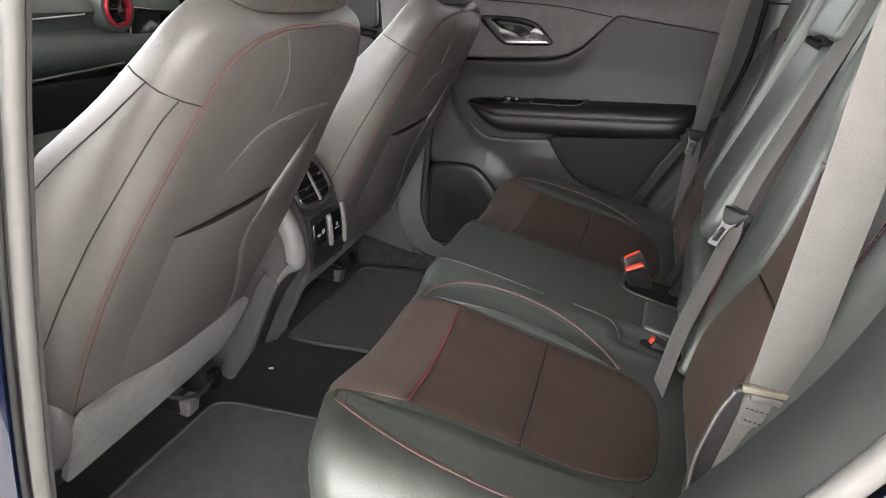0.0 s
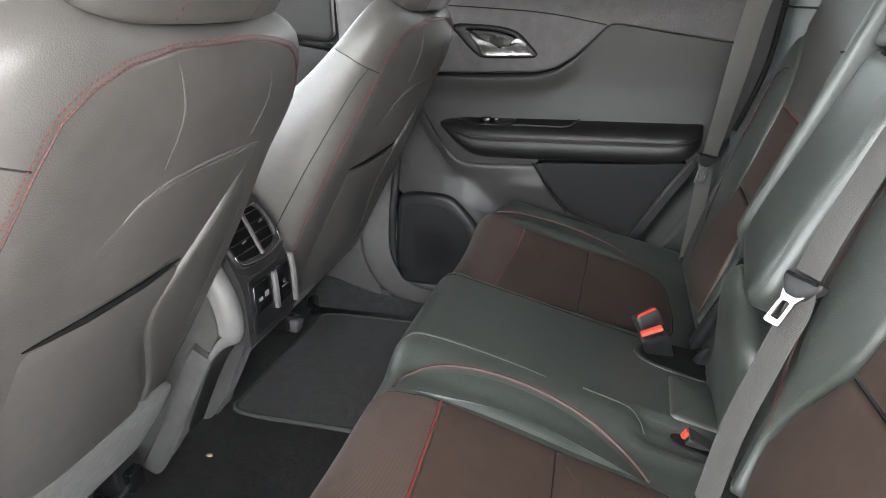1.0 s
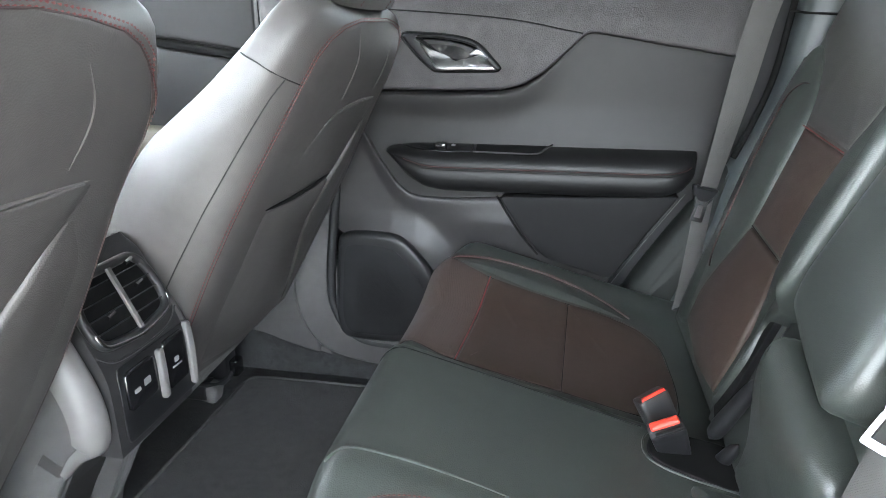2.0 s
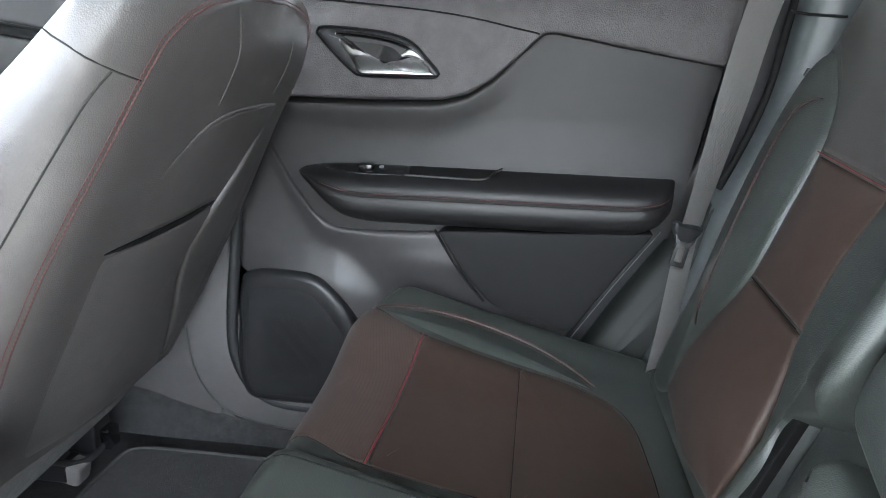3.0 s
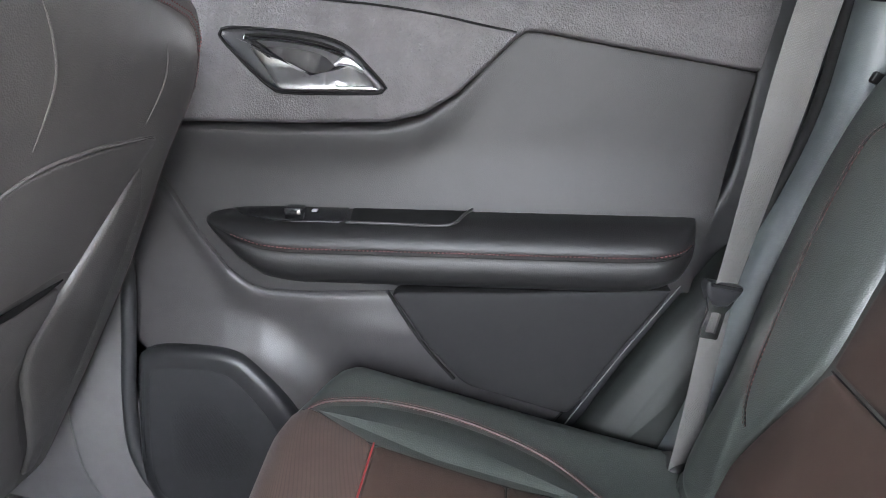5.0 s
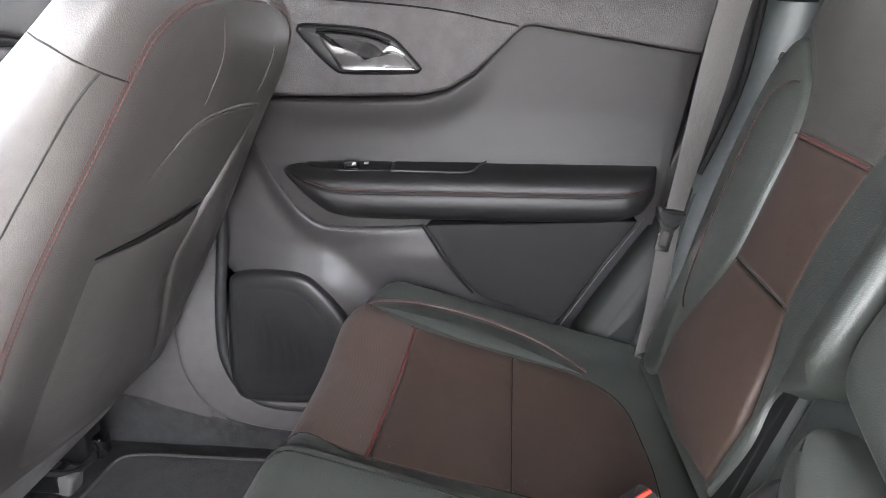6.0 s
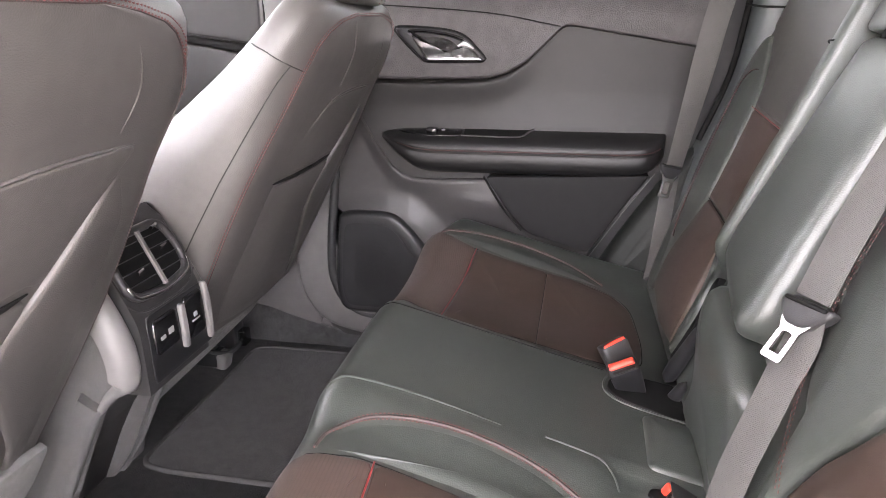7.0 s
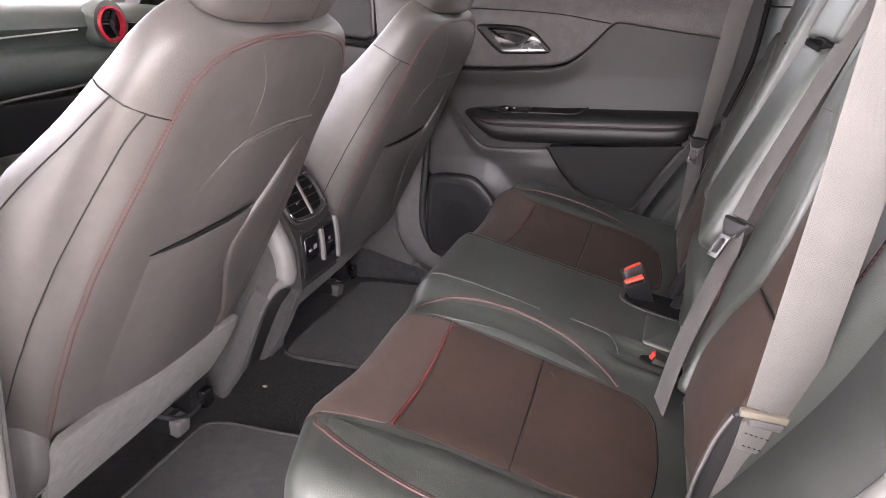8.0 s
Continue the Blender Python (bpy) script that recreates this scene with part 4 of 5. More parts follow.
    part("pocket_mouth", tube([on_seat(y, s, 0.0015 + 0.003 * smoothstep(-0.15, -0.03, y)) for y, s in ((-0.148, -0.206), (-0.125, -0.2045), (-0.08, -0.201), (0.0, -0.194), (0.04, -0.189), (0.066, -0.185))], [0.0008, 0.0024, 0.0036, 0.0036, 0.0028, 0.0008], 8), SEAM_SHADE, back)
    wing = catmull([(0.172, -0.055), (0.145, -0.09), (0.108, -0.155), (0.084, -0.20), (0.055, -0.25), (0.060, -0.305), (0.098, -0.38), (0.143, -0.47), (0.155, -0.525), (0.205, -0.525), (0.224, -0.42), (0.230, -0.30), (0.232, -0.20), (0.219, -0.11), (0.198, -0.065)], 4, True)
    part("side_panel", pillow(even(wing, 0.014), lambda u, v, h: on_seat(u, v, h + 0.0055 * smoothstep(-0.06, -0.16, v) + 0.001 - 0.006 * smoothstep(0.13, 0.23, u)), 0.014, 0.007, 0.001), LEATHER_WARM, back)
    part("pocket_crease", tube([on_seat(y, s, 0.0) for y, s in catmull([(-0.158, -0.36), (-0.165, -0.43), (-0.166, -0.50)], 6)], 0.0012, 6), LEATHER_WARM, back)
    # carpet flap below the back
    flap = [(-0.222, -0.508), (0.0, -0.512), (0.222, -0.520), (0.222, -0.60), (0.20, -0.665), (0.0, -0.690), (-0.195, -0.705), (-0.214, -0.60)]
    part("carpet_flap", pillow(even(rounded(flap, 0.015), 0.015), lambda u, v, h: seat_at(u, v, -0.021 - h), 0.012, 0.003, 0.003), FELT, seat, "grey felt flap")
    # seat base, covers and rails
    part("seat_cushion", pillow(rounded([(-0.86, -0.25), (-0.34, -0.25), (-0.34, 0.25), (-0.86, 0.25)], 0.06), lambda u, v, h: V(u, SEAT_Y + v, 0.36 + 0.10 * (-0.34 - u) + h), 0.14, 0.05, 0.01), LEATHER, seat)
    part("base", box((-0.84, SEAT_Y - 0.22, 0.08), (-0.37, SEAT_Y + 0.22, 0.20), 0.02), BLACK, seat)
    part("recliner_cover", pillow(catmull([(-0.345, 0.36), (-0.30, 0.34), (-0.272, 0.29), (-0.28, 0.22), (-0.33, 0.15), (-0.40, 0.13), (-0.47, 0.20), (-0.44, 0.32)], 5, True), lambda u, v, h: V(u, SEAT_Y - 0.242 - h, v), 0.04, 0.022, 0.012), RECLINER, seat, "satin grey side cover")
    for y in (-0.20, 0.156):
        rail = part("rail", box((-0.88, SEAT_Y + y - 0.022, 0.005), (-0.395, SEAT_Y + y + 0.022, 0.045), 0.006), BLACK, seat)
        part("rail_cap", turned(box((-0.430, SEAT_Y + y - 0.020, 0.004), (-0.375, SEAT_Y + y + 0.020, 0.046), 0.008), Matrix.Translation((-0.415, 0, 0.02)) @ Matrix.Rotation(radians(14), 4, "Y") @ Matrix.Translation((0.415, 0, -0.02))), FRAME_GREY, rail, "grey plastic rail end")
    part("rail_motor", box((-0.44, SEAT_Y + 0.185, 0.03), (-0.37, SEAT_Y + 0.235, 0.10), 0.006), BLACK, seat)
    part("connector", box((-0.395, SEAT_Y + 0.20, 0.035), (-0.352, SEAT_Y + 0.232, 0.075), 0.004), GLOSS, seat)
    part("harness", tube(catmull([V(-0.42, SEAT_Y + 0.12, 0.06), V(-0.38, SEAT_Y + 0.16, 0.035), V(-0.37, SEAT_Y + 0.21, 0.05), V(-0.42, SEAT_Y + 0.23, 0.09)], 6), 0.006, 8), RUBBER, seat)
    # headrest
    head = part("headrest", loft([[seat_at(y * w, 0.106 + 0.20 * t, 0.022 + 0.028 * t + n * d) for y, n in catmull([(-1, 0.1), (-0.7, -0.12), (0, -0.22), (0.7, -0.12), (1, 0.1), (1, 0.7), (0.6, 1), (0, 0.95), (-0.6, 1), (-1, 0.7)], 5, True)] for t, w, d in ((0.0, 0.115, 0.035), (0.03, 0.140, 0.06), (0.10, 0.150, 0.085), (0.35, 0.152, 0.10), (0.7, 0.145, 0.10), (0.9, 0.130, 0.085), (1.0, 0.09, 0.04))]), LEATHER_WARM, seat)
    for y in (-0.06, 0.06):
        part("stitching", stitches([seat_at(y, 0.106 + 0.20 * t, 0.022 + 0.028 * t - 0.22 * d - 0.0005) for t, d in ((0.03, 0.056), (0.10, 0.081), (0.35, 0.096), (0.7, 0.095))], 0.0055, 0.0042, 0.001), RED_THREAD, head, "red thread")
        part("post", tube([seat_at(y, 0.06, 0.035), seat_at(y, 0.13, 0.04)], 0.007, 10), CHROME, head, "chrome headrest post")
    part("bezel", pillow(rounded([(-0.085, 0.012), (0.085, 0.012), (0.085, 0.045), (-0.085, 0.045)], 0.014), lambda u, v, h: seat_at(u, 0.0985 + h, v), 0.012, 0.006, 0.002), STEEL, head, "bright trim under the headrest")
    return seat


driver_seat = front_seat()
far_front = copy_thing(driver_seat, Matrix.Translation((-0.35, SEAT_Y + 0.74, 0.0)))
tip = Matrix.Translation((0.008, SEAT_Y + 0.006, 0.74)) @ Matrix.Rotation(radians(-3.2), 4, "Y") @ Matrix.Rotation(radians(-2.0), 4, "Z") @ Matrix.Translation((0, -SEAT_Y, -0.74))
for piece in far_front.children:
    if piece.name.startswith(("backrest", "headrest")):
        piece.matrix_basis = Matrix.Translation(piece.location) @ tip
for piece in [o for o in far_front.children_recursive if o.name.startswith("front_seam")]:
    bpy.data.objects.remove(piece)

# ---------------------------------------------------------------- centre console
con = thing("center_console", (-0.30, 0.035, 0.0), "dark plastic center console with rear air vents and sockets", "console")
CY = 0.037


def on_console(u, v, h):
    """u across, v up the rear face: upright below, sloping forward over the vents."""
    k = 0.5 * (v - 0.085 + math.sqrt((v - 0.085) ** 2 + 0.0004))
    a = 0.41 * smoothstep(0.055, 0.115, v)
    return V(-0.160 - 0.44 * k + math.cos(a) * h, CY + u, 0.312 + v * 0.985 - 0.085 * k + math.sin(a) * h)


fb_ = bmesh.new()
skin(fb_, [[on_console(u, v, -0.026 * smoothstep(0.078, 0.112, abs(u) if u > 0 else 0) - 0.012 * smoothstep(0.205, 0.238, v)) for v in np.linspace(-0.025, 0.238, 40)] + [on_console(u, 0.238, -0.06), on_console(u, 0.10, -0.07), on_console(u, -0.025, -0.04)] for u in list(np.linspace(-0.080, 0.07, 14)) + list(np.linspace(0.076, 0.112, 10))])
part("rear_face", fb_, PLASTIC, con)
VENT = rounded([(-0.068, 0.120), (0.0, 0.112), (0.068, 0.120), (0.074, 0.16), (0.060, 0.206), (-0.060, 0.206), (-0.074, 0.16)], 0.020)
part("vent_bezel", tube([on_console(u, v, 0.004) for u, v in even(VENT + VENT[:1], 0.008)[:-1]], 0.0065, 10, closed=True), PLASTIC, con)
# Solid backing behind the slats, coloured black for the depth's shade.
vent = part("air_vent", pillow(even(VENT, 0.012), lambda u, v, h: on_console(u, v, h + 0.0015), 0.006, 0.001, 0.0), SEAM_SHADE, con, "dark backing painting the shade inside the vent")
for v in (0.136, 0.154, 0.172, 0.190):
    for lo, hi in ((-0.067 + 0.5 * max(0, v - 0.18), -0.005), (0.005, 0.067 - 0.5 * max(0, v - 0.18))):
        part("slat", ribbon([on_console(u, v, 0.0035) for u in np.linspace(lo, hi, 4)], V(0.90, 0, 0.44), 0.009, 0.0013), PLASTIC, vent)
part("divider", ribbon([on_console(0.0, v, 0.0105) for v in np.linspace(0.118, 0.203, 5)], V(0, 1, 0), 0.008, 0.005), FRAME_GREY, vent)
for u, v in ((-0.034, 0.149), (0.036, 0.167), (0.040, 0.199)):
    part("slider", ribbon([on_console(u - 0.007, v, 0.0095), on_console(u + 0.007, v + 0.002, 0.0095)], V(0.5, 0, 0.85), 0.007, 0.004), CHROME, vent, "bright vent slider")
part("vent_trim", tube([on_console(u, v, 0.0095) for u, v in catmull([(-0.072, 0.140), (-0.067, 0.124), (-0.050, 0.116), (0.0, 0.110), (0.050, 0.116), (0.067, 0.124), (0.072, 0.140)], 6)], [0.0008] + [0.0022] * 35 + [0.0008], 8), CHROME, con, "thin chrome strip")
part("upper_crease", tube([on_console(u, v, 0.0005) for u, v in catmull([(-0.078, 0.115), (-0.055, 0.098), (0.0, 0.094), (0.055, 0.098), (0.085, 0.115)], 6)], 0.0015, 6), PLASTIC, con)
socket = part("socket_panel", pillow(even(rounded([(-0.066, -0.016), (0.094, -0.016), (0.096, 0.090), (-0.064, 0.090)], 0.010), 0.010), lambda u, v, h: on_console(u, v, h + 0.002), 0.01, 0.002, 0.0), BLACK, con)
for u0, u1, v0, v1 in ((-0.056, 0.002, 0.026, 0.080), (0.024, 0.074, 0.012, 0.084)):
    part("socket_cover", pillow(even(rounded([(u0, v0), (u1, v0), (u1, v1), (u0, v1)], 0.005), 0.008), lambda u, v, h: on_console(u, v, h + 0.0055), 0.006, 0.0025, 0.0008), GLOSS, socket)
for u0, u1, v0, v1 in ((0.0085, 0.0205, 0.008, 0.080), (0.0775, 0.0885, -0.008, 0.090)):
    part("trim_bar", pillow(even(rounded([(u0, v0), (u1, v0), (u1, v1), (u0, v1)], 0.004), 0.005), lambda u, v, h: on_console(u, v, h + 0.0095), 0.010, 0.003, 0.0005), FRAME_GREY, socket, "satin grey trim bar")
for u, v, w, hh in ((-0.040, 0.050, 0.012, 0.006), (-0.020, 0.053, 0.014, 0.010), (0.046, 0.050, 0.010, 0.008), (0.046, 0.041, 0.022, 0.003)):
    part("marking", pillow(rounded([(u - w / 2, v - hh / 2), (u + w / 2, v - hh / 2), (u + w / 2, v + hh / 2), (u - w / 2, v + hh / 2)], 0.002), lambda a, b, h: on_console(a, b, h + 0.0068), 0.002, 0.0006, 0.0, 3), WHITE_PRINT, socket)
# side frames and carpeted flanks
FRAME = catmull([(-0.262, 0.520), (-0.222, 0.492), (-0.190, 0.435), (-0.168, 0.38), (-0.163, 0.335), (-0.172, 0.306), (-0.200, 0.290), (-0.228, 0.262)], 6)
STEP = [(-0.016, 0.082), (-0.002, 0.085), (0.001, 0.092), (-0.002, 0.103), (-0.009, 0.112), (-0.020, 0.117), (-0.031, 0.117), (-0.031, 0.095)]
EDGE = catmull([(-0.222, 0.272), (-0.242, 0.243), (-0.275, 0.18), (-0.325, 0.08), (-0.372, 0.005)], 5)


def beside(path, steps, sg, fade=lambda k: 1.0):
    """A moulding along a side edge of the console: steps are (out from the edge, across)."""
    rings = []
    for i, p in enumerate(path):
        t = path[min(i + 1, len(path) - 1)] - path[max(i - 1, 0)]
        t = t / np.linalg.norm(t)
        nx, nz = -t[1], t[0]
        k = fade(i / (len(path) - 1))
        rings.append([V(p[0] + nx * d * k, CY + sg * (0.10 + (w - 0.10) * (0.4 + 0.6 * k)), p[1] + nz * d * k) for d, w in steps])
    return loft(rings)


for sg in (-1, 1):
    part("side_frame", beside(FRAME if sg < 0 else FRAME[:20], STEP, sg, lambda k: (1 - smoothstep(0.62, 1.0, k) * 0.75) * (0.35 + 0.65 * smoothstep(0.0, 0.2, k))), FRAME_GREY, con, "lighter grey plastic frame")
    part("flank_border", beside(EDGE, [(-0.006, 0.085), (0.0, 0.090), (0.0, 0.106), (-0.006, 0.114), (-0.034, 0.1155), (-0.04, 0.10)], sg), FELT_DARK, con)
    flank = [(-0.95, 0.02), (-0.95, 0.40), (-0.60, 0.46), (-0.26, 0.49), (-0.20, 0.44), (-0.178, 0.37), (-0.180, 0.315), (-0.225, 0.285), (-0.27, 0.20), (-0.33, 0.07), (-0.38, 0.0)]
    part("flank", pillow(even(rounded(flank, 0.02), 0.025), lambda u, v, h, sg=sg: V(u, CY + sg * (0.100 + h), v), 0.03, 0.010, 0.0), FELT_DARK, con, "dark felt side")
part("lower_rear", loft([[V(x - 0.02, CY - w, z), V(x, CY - w * 0.8, z), V(x, CY + w * 0.8, z), V(x - 0.02, CY + w, z), V(x - 0.15, CY + w, z), V(x - 0.15, CY - w, z)] for x, z, w in ((-0.175, 0.295, 0.088), (-0.236, 0.27, 0.088), (-0.312, 0.17, 0.088), (-0.345, 0.11, 0.088), (-0.395, 0.004, 0.088))]), PLASTIC, con)
part("lid", pillow(rounded([(-0.92, -0.10), (-0.27, -0.10), (-0.27, 0.10), (-0.92, 0.10)], 0.03), lambda u, v, h: V(u, CY + v, 0.515 - 0.05 * (u + 0.27) * 0.5 + h), 0.06, 0.02, 0.006), LEATHER, con, "padded leather lid")

# ---------------------------------------------------------------- rear passenger door, closed
door = thing("rear_door", (0.25, 0.74, 0.10), "closed rear door with dark soft trim and chrome handle", "car door")


def deep(y):
    """Scales the door's plan, drawn at y = 0.68, to lie at depth y."""
    k = (y + 0.253) / 0.933
    return lambda u, v, h: V(0.34 + (u - 0.34) * k, y - h, 0.749 + (v - 0.749) * k)


shell = [(-0.165, 0.12), (-0.135, 0.09), (-0.06, 0.075), (0.30, 0.075), (0.40, 0.16), (0.470, 0.295), (0.545, 0.40), (0.612, 0.50), (0.628, 0.60), (0.655, 0.74), (0.675, 0.86), (-0.14, 0.86), (-0.125, 0.50), (-0.155, 0.25)]
part("door_shell", pillow(even(rounded(shell, 0.03), 0.025), deep(0.745), 0.05, 0.008, 0.0), BLACK, door)
part("seal_backing", box((-0.215, 0.7175, 0.085), (-0.125, 0.728, 0.86), 0.003), RUBBER, door)
part("door_seal", tube([V(x, 0.6965, z) for x, z in catmull([(-0.152, 0.86), (-0.138, 0.70), (-0.134, 0.50), (-0.142, 0.40), (-0.154, 0.30), (-0.158, 0.22), (-0.150, 0.175), (-0.128, 0.132), (-0.080, 0.099), (0.02, 0.091), (0.20, 0.091)], 8)], 0.0105, 12), RUBBER, door, "black rubber seal")


def sheet(name, mat, owner, lo, hi, skew, depth, y, label="", nx=200, nz=56, x0=-0.14, x1=0.615, lean=0.0):
    """A moulded door sheet between two lines lo(x) and hi(x); depth(x, z, d) stands out, d below the upper line."""
    bm = bmesh.new()
    rings = []
    for i in range(nx + 1):
        f = i / nx
        xb = x0 + (x1 - x0) * f
        ring = []
        for j in range(nz + 1):
            z = lo(xb) + (hi(xb) - lo(xb)) * j / nz
            x = xb + f * skew * (z - 0.555)
            ring.append(deep(y)(x, z, depth(x, z, hi(xb) - z, z - lo(xb))))
        rings.append(ring + [V(p.x, y + 0.016, p.z) for p in (ring[-1], ring[nz // 2], ring[0])])
    skin(bm, rings)
    return part(name, bm, mat, owner, label)


MAIN_TOP = [(-0.16, 0.6755), (0.10, 0.6755), (0.215, 0.679), (0.255, 0.690), (0.290, 0.714), (0.322, 0.748), (0.345, 0.775), (0.356, 0.784), (0.370, 0.785), (0.48, 0.766), (0.70, 0.730)]
SWEEP = [(-0.16, 0.70), (-0.105, 0.650), (-0.060, 0.598), (-0.020, 0.540), (0.024, 0.490), (0.050, 0.472), (0.075, 0.463), (0.14, 0.461), (0.228, 0.465), (0.60, 0.482), (0.70, 0.486)]


def main_depth(x, z, d, e):
    lip = 0.016 * math.exp(-((d - 0.007) / (0.006 if d < 0.007 else 0.040)) ** 2) * (0.04 + 0.96 * smoothstep(0.37, 0.20, x))
    return lip + 0.012 * smoothstep(0.66, 0.56, z)


sheet("middle_panel", DOOR_SOFT, door, lambda x: ramp(SWEEP, x) - 0.004, lambda x: max(ramp(MAIN_TOP, x), ramp(SWEEP, x)), 0.185, main_depth, 0.724, "soft black upholstered panel")
sheet("upper_panel", UPPER_TRIM, door, lambda x: ramp(MAIN_TOP, x) + 0.0018, lambda x: 0.852, 0.185, lambda x, z, d, e: 0.006 * math.sqrt(1 - (1 - min(1.0, e / 0.007)) ** 2) - 0.012 * smoothstep(0.05, -0.01, d), 0.711, "coarse grained grey upper trim")
part("belt_groove", tube([deep(0.7045)(x, z, 0) for x, z in catmull([(-0.14, 0.838), (0.20, 0.815), (0.345, 0.791), (0.374, 0.785)], 6)], 0.0014, 6), SEAM_SHADE, door)
part("window_sill", box((-0.16, 0.705, 0.858), (0.70, 0.76, 0.875), 0.006), RUBBER, door)

# handle
cup = [(0.024, 0.779), (0.029, 0.786), (0.050, 0.787), (0.112, 0.783), (0.150, 0.777), (0.178, 0.766), (0.203, 0.742), (0.221, 0.722), (0.217, 0.716), (0.200, 0.714), (0.104, 0.7135), (0.082, 0.720), (0.058, 0.741), (0.036, 0.764)]
hd = part("handle_bezel", pillow(even(catmull(cup, 5, True), 0.006), deep(0.701), 0.02, 0.006, -0.002), BLACK, door, "black handle bezel")
part("bezel_gap", tube([deep(0.704)(x, z, 0) for x, z in even(catmull(cup, 5, True), 0.008)], 0.0022, 6, closed=True), SEAM_SHADE, hd)
part("handle_cup", pillow(even(catmull([(0.052, 0.778), (0.095, 0.777), (0.142, 0.770), (0.172, 0.760), (0.180, 0.750), (0.166, 0.738), (0.148, 0.729), (0.118, 0.735), (0.092, 0.749), (0.068, 0.766)], 5, True), 0.006), lambda u, v, h: deep(0.6985)(u, v, h), 0.004, 0.004, -0.016), GLOSS, hd, "dark glossy finger cup")
part("cup_lip", tube([deep(0.6975)(x, z, 0) for x, z in catmull([(0.056, 0.780), (0.095, 0.7785), (0.142, 0.7715), (0.174, 0.7615)], 6)], 0.0016, 6), SEAM_SHADE, hd)
lever = catmull([(0.060, 0.766), (0.068, 0.767), (0.095, 0.749), (0.120, 0.737), (0.146, 0.7305), (0.157, 0.733), (0.166, 0.7425), (0.176, 0.7465), (0.191, 0.742), (0.212, 0.721), (0.208, 0.7175), (0.150, 0.717), (0.100, 0.7172), (0.084, 0.733)], 6, True)
grip = part("handle_lever", pillow(even(lever, 0.005), lambda u, v, h: deep(0.697)(u, v, h + 0.003 + 0.009 * smoothstep(0.750, 0.716, v) - 0.006 * smoothstep(0.150, 0.175, u)), 0.010, 0.0030, 0.0), CHROME, hd, "polished chrome lever")
part("lever_edge", tube([deep(0.690)(x, z, 0) for x, z in catmull([(0.100, 0.7225), (0.150, 0.7222), (0.206, 0.7222)], 6)], 0.0010, 6), STEEL, grip)
part("lever_pivot", pillow(even(catmull([(0.160, 0.746), (0.172, 0.757), (0.184, 0.753), (0.196, 0.741), (0.182, 0.744), (0.168, 0.746)], 5, True), 0.004), deep(0.695), 0.010, 0.003, 0.0), STEEL, hd, "dull metal pivot")

# armrest
ARM = [(0.0, 0.567), (0.018, 0.564), (0.040, 0.556), (0.054, 0.546), (0.061, 0.533), (0.0615, 0.526), (0.0592, 0.5205), (0.0610, 0.515), (0.0625, 0.505), (0.060, 0.490), (0.050, 0.479), (0.030, 0.472), (0.0, 0.468)]


def arm_ring(x):
    """A cut through the armrest: it tapers to a rounded tip at the front and is blunt at the rear."""
    k = math.sqrt(max(0.0, 1 - (1 - min(1, (x + 0.026) / 0.10)) ** 2))
    e = math.sqrt(max(0.02, 1 - (1 - min(1, (0.616 - x) / 0.055)) ** 2))
    low = max(0.468, ramp([(-0.03, 0.553), (-0.01, 0.530), (0.024, 0.498), (0.06, 0.476), (0.10, 0.468), (0.52, 0.468), (0.56, 0.473), (0.59, 0.486), (0.616, 0.515)], x))
    ring = []
    for d, z in ARM:
        zz = 0.567 - (0.567 - z) * (0.567 - low) / 0.099
        zz = 0.546 + (zz - 0.546) * (0.30 + 0.70 * k)
        ring.append(V(0.34 + (x - 0.34) * 0.985, 0.722 - d * (0.25 + 0.75 * k) * e - 0.004 * k, zz + 0.010 * (x - 0.3) * 0.2))
    return ring


def arm_at(x, d, up=0.001):
    """On the armrest's top, d out from the door."""
    r = arm_ring(x)
    ds = [0.722 - p.y for p in r[:6]]
    return V(r[0].x, 0.722 - d, float(np.interp(d, ds, [p.z for p in r[:6]])) + up)


ar = part("armrest", loft([arm_ring(x) for x in list(np.linspace(-0.0255, 0.08, 24)) + list(np.linspace(0.09, 0.588, 30)) + list(np.linspace(0.592, 0.6155, 12))]), ARM_SOFT, door, "padded black armrest", sharp=70)
part("armrest_stitching", stitches([arm_ring(x)[5] + V(0, -0.0014, 0.0006) for x in np.linspace(0.02, 0.603, 60)], 0.0052, 0.0044, 0.0014), RED_THREAD, ar, "red thread")
part("armrest_seam", tube([arm_ring(x)[6] + V(0, 0.0006, 0) for x in np.linspace(0.0, 0.606, 60)], 0.0012, 6), SEAM_SHADE, ar)
part("switch_panel", pillow(even(rounded([(0.004, 0.008), (0.166, 0.004), (0.166, 0.044), (0.070, 0.045), (0.030, 0.034)], 0.010), 0.006), lambda u, v, h: arm_at(u, v, h + 0.0010), 0.004, 0.0012, 0.0), GLOSS, ar, "glossy black switch panel")
part("window_switch", box((0.088, 0.686, 0.560), (0.112, 0.708, 0.571), 0.003), GLOSS, ar)
part("switch_mark", pillow(rounded([(0.118, 0.018), (0.126, 0.018), (0.126, 0.026), (0.118, 0.026)], 0.002), lambda u, v, h: arm_at(u, v, h + 0.0025), 0.001, 0.0004, 0.0, 3), WHITE_PRINT, ar)
# Pull slot without real depth: a dark sheet paints its inner shade.
part("pull_cup", pillow(even(rounded([(0.170, 0.005), (0.326, 0.005), (0.304, 0.045), (0.172, 0.045)], 0.008), 0.006), lambda u, v, h: arm_at(u, v, h + 0.0012), 0.003, 0.001, -0.0005), SEAM_SHADE, ar)
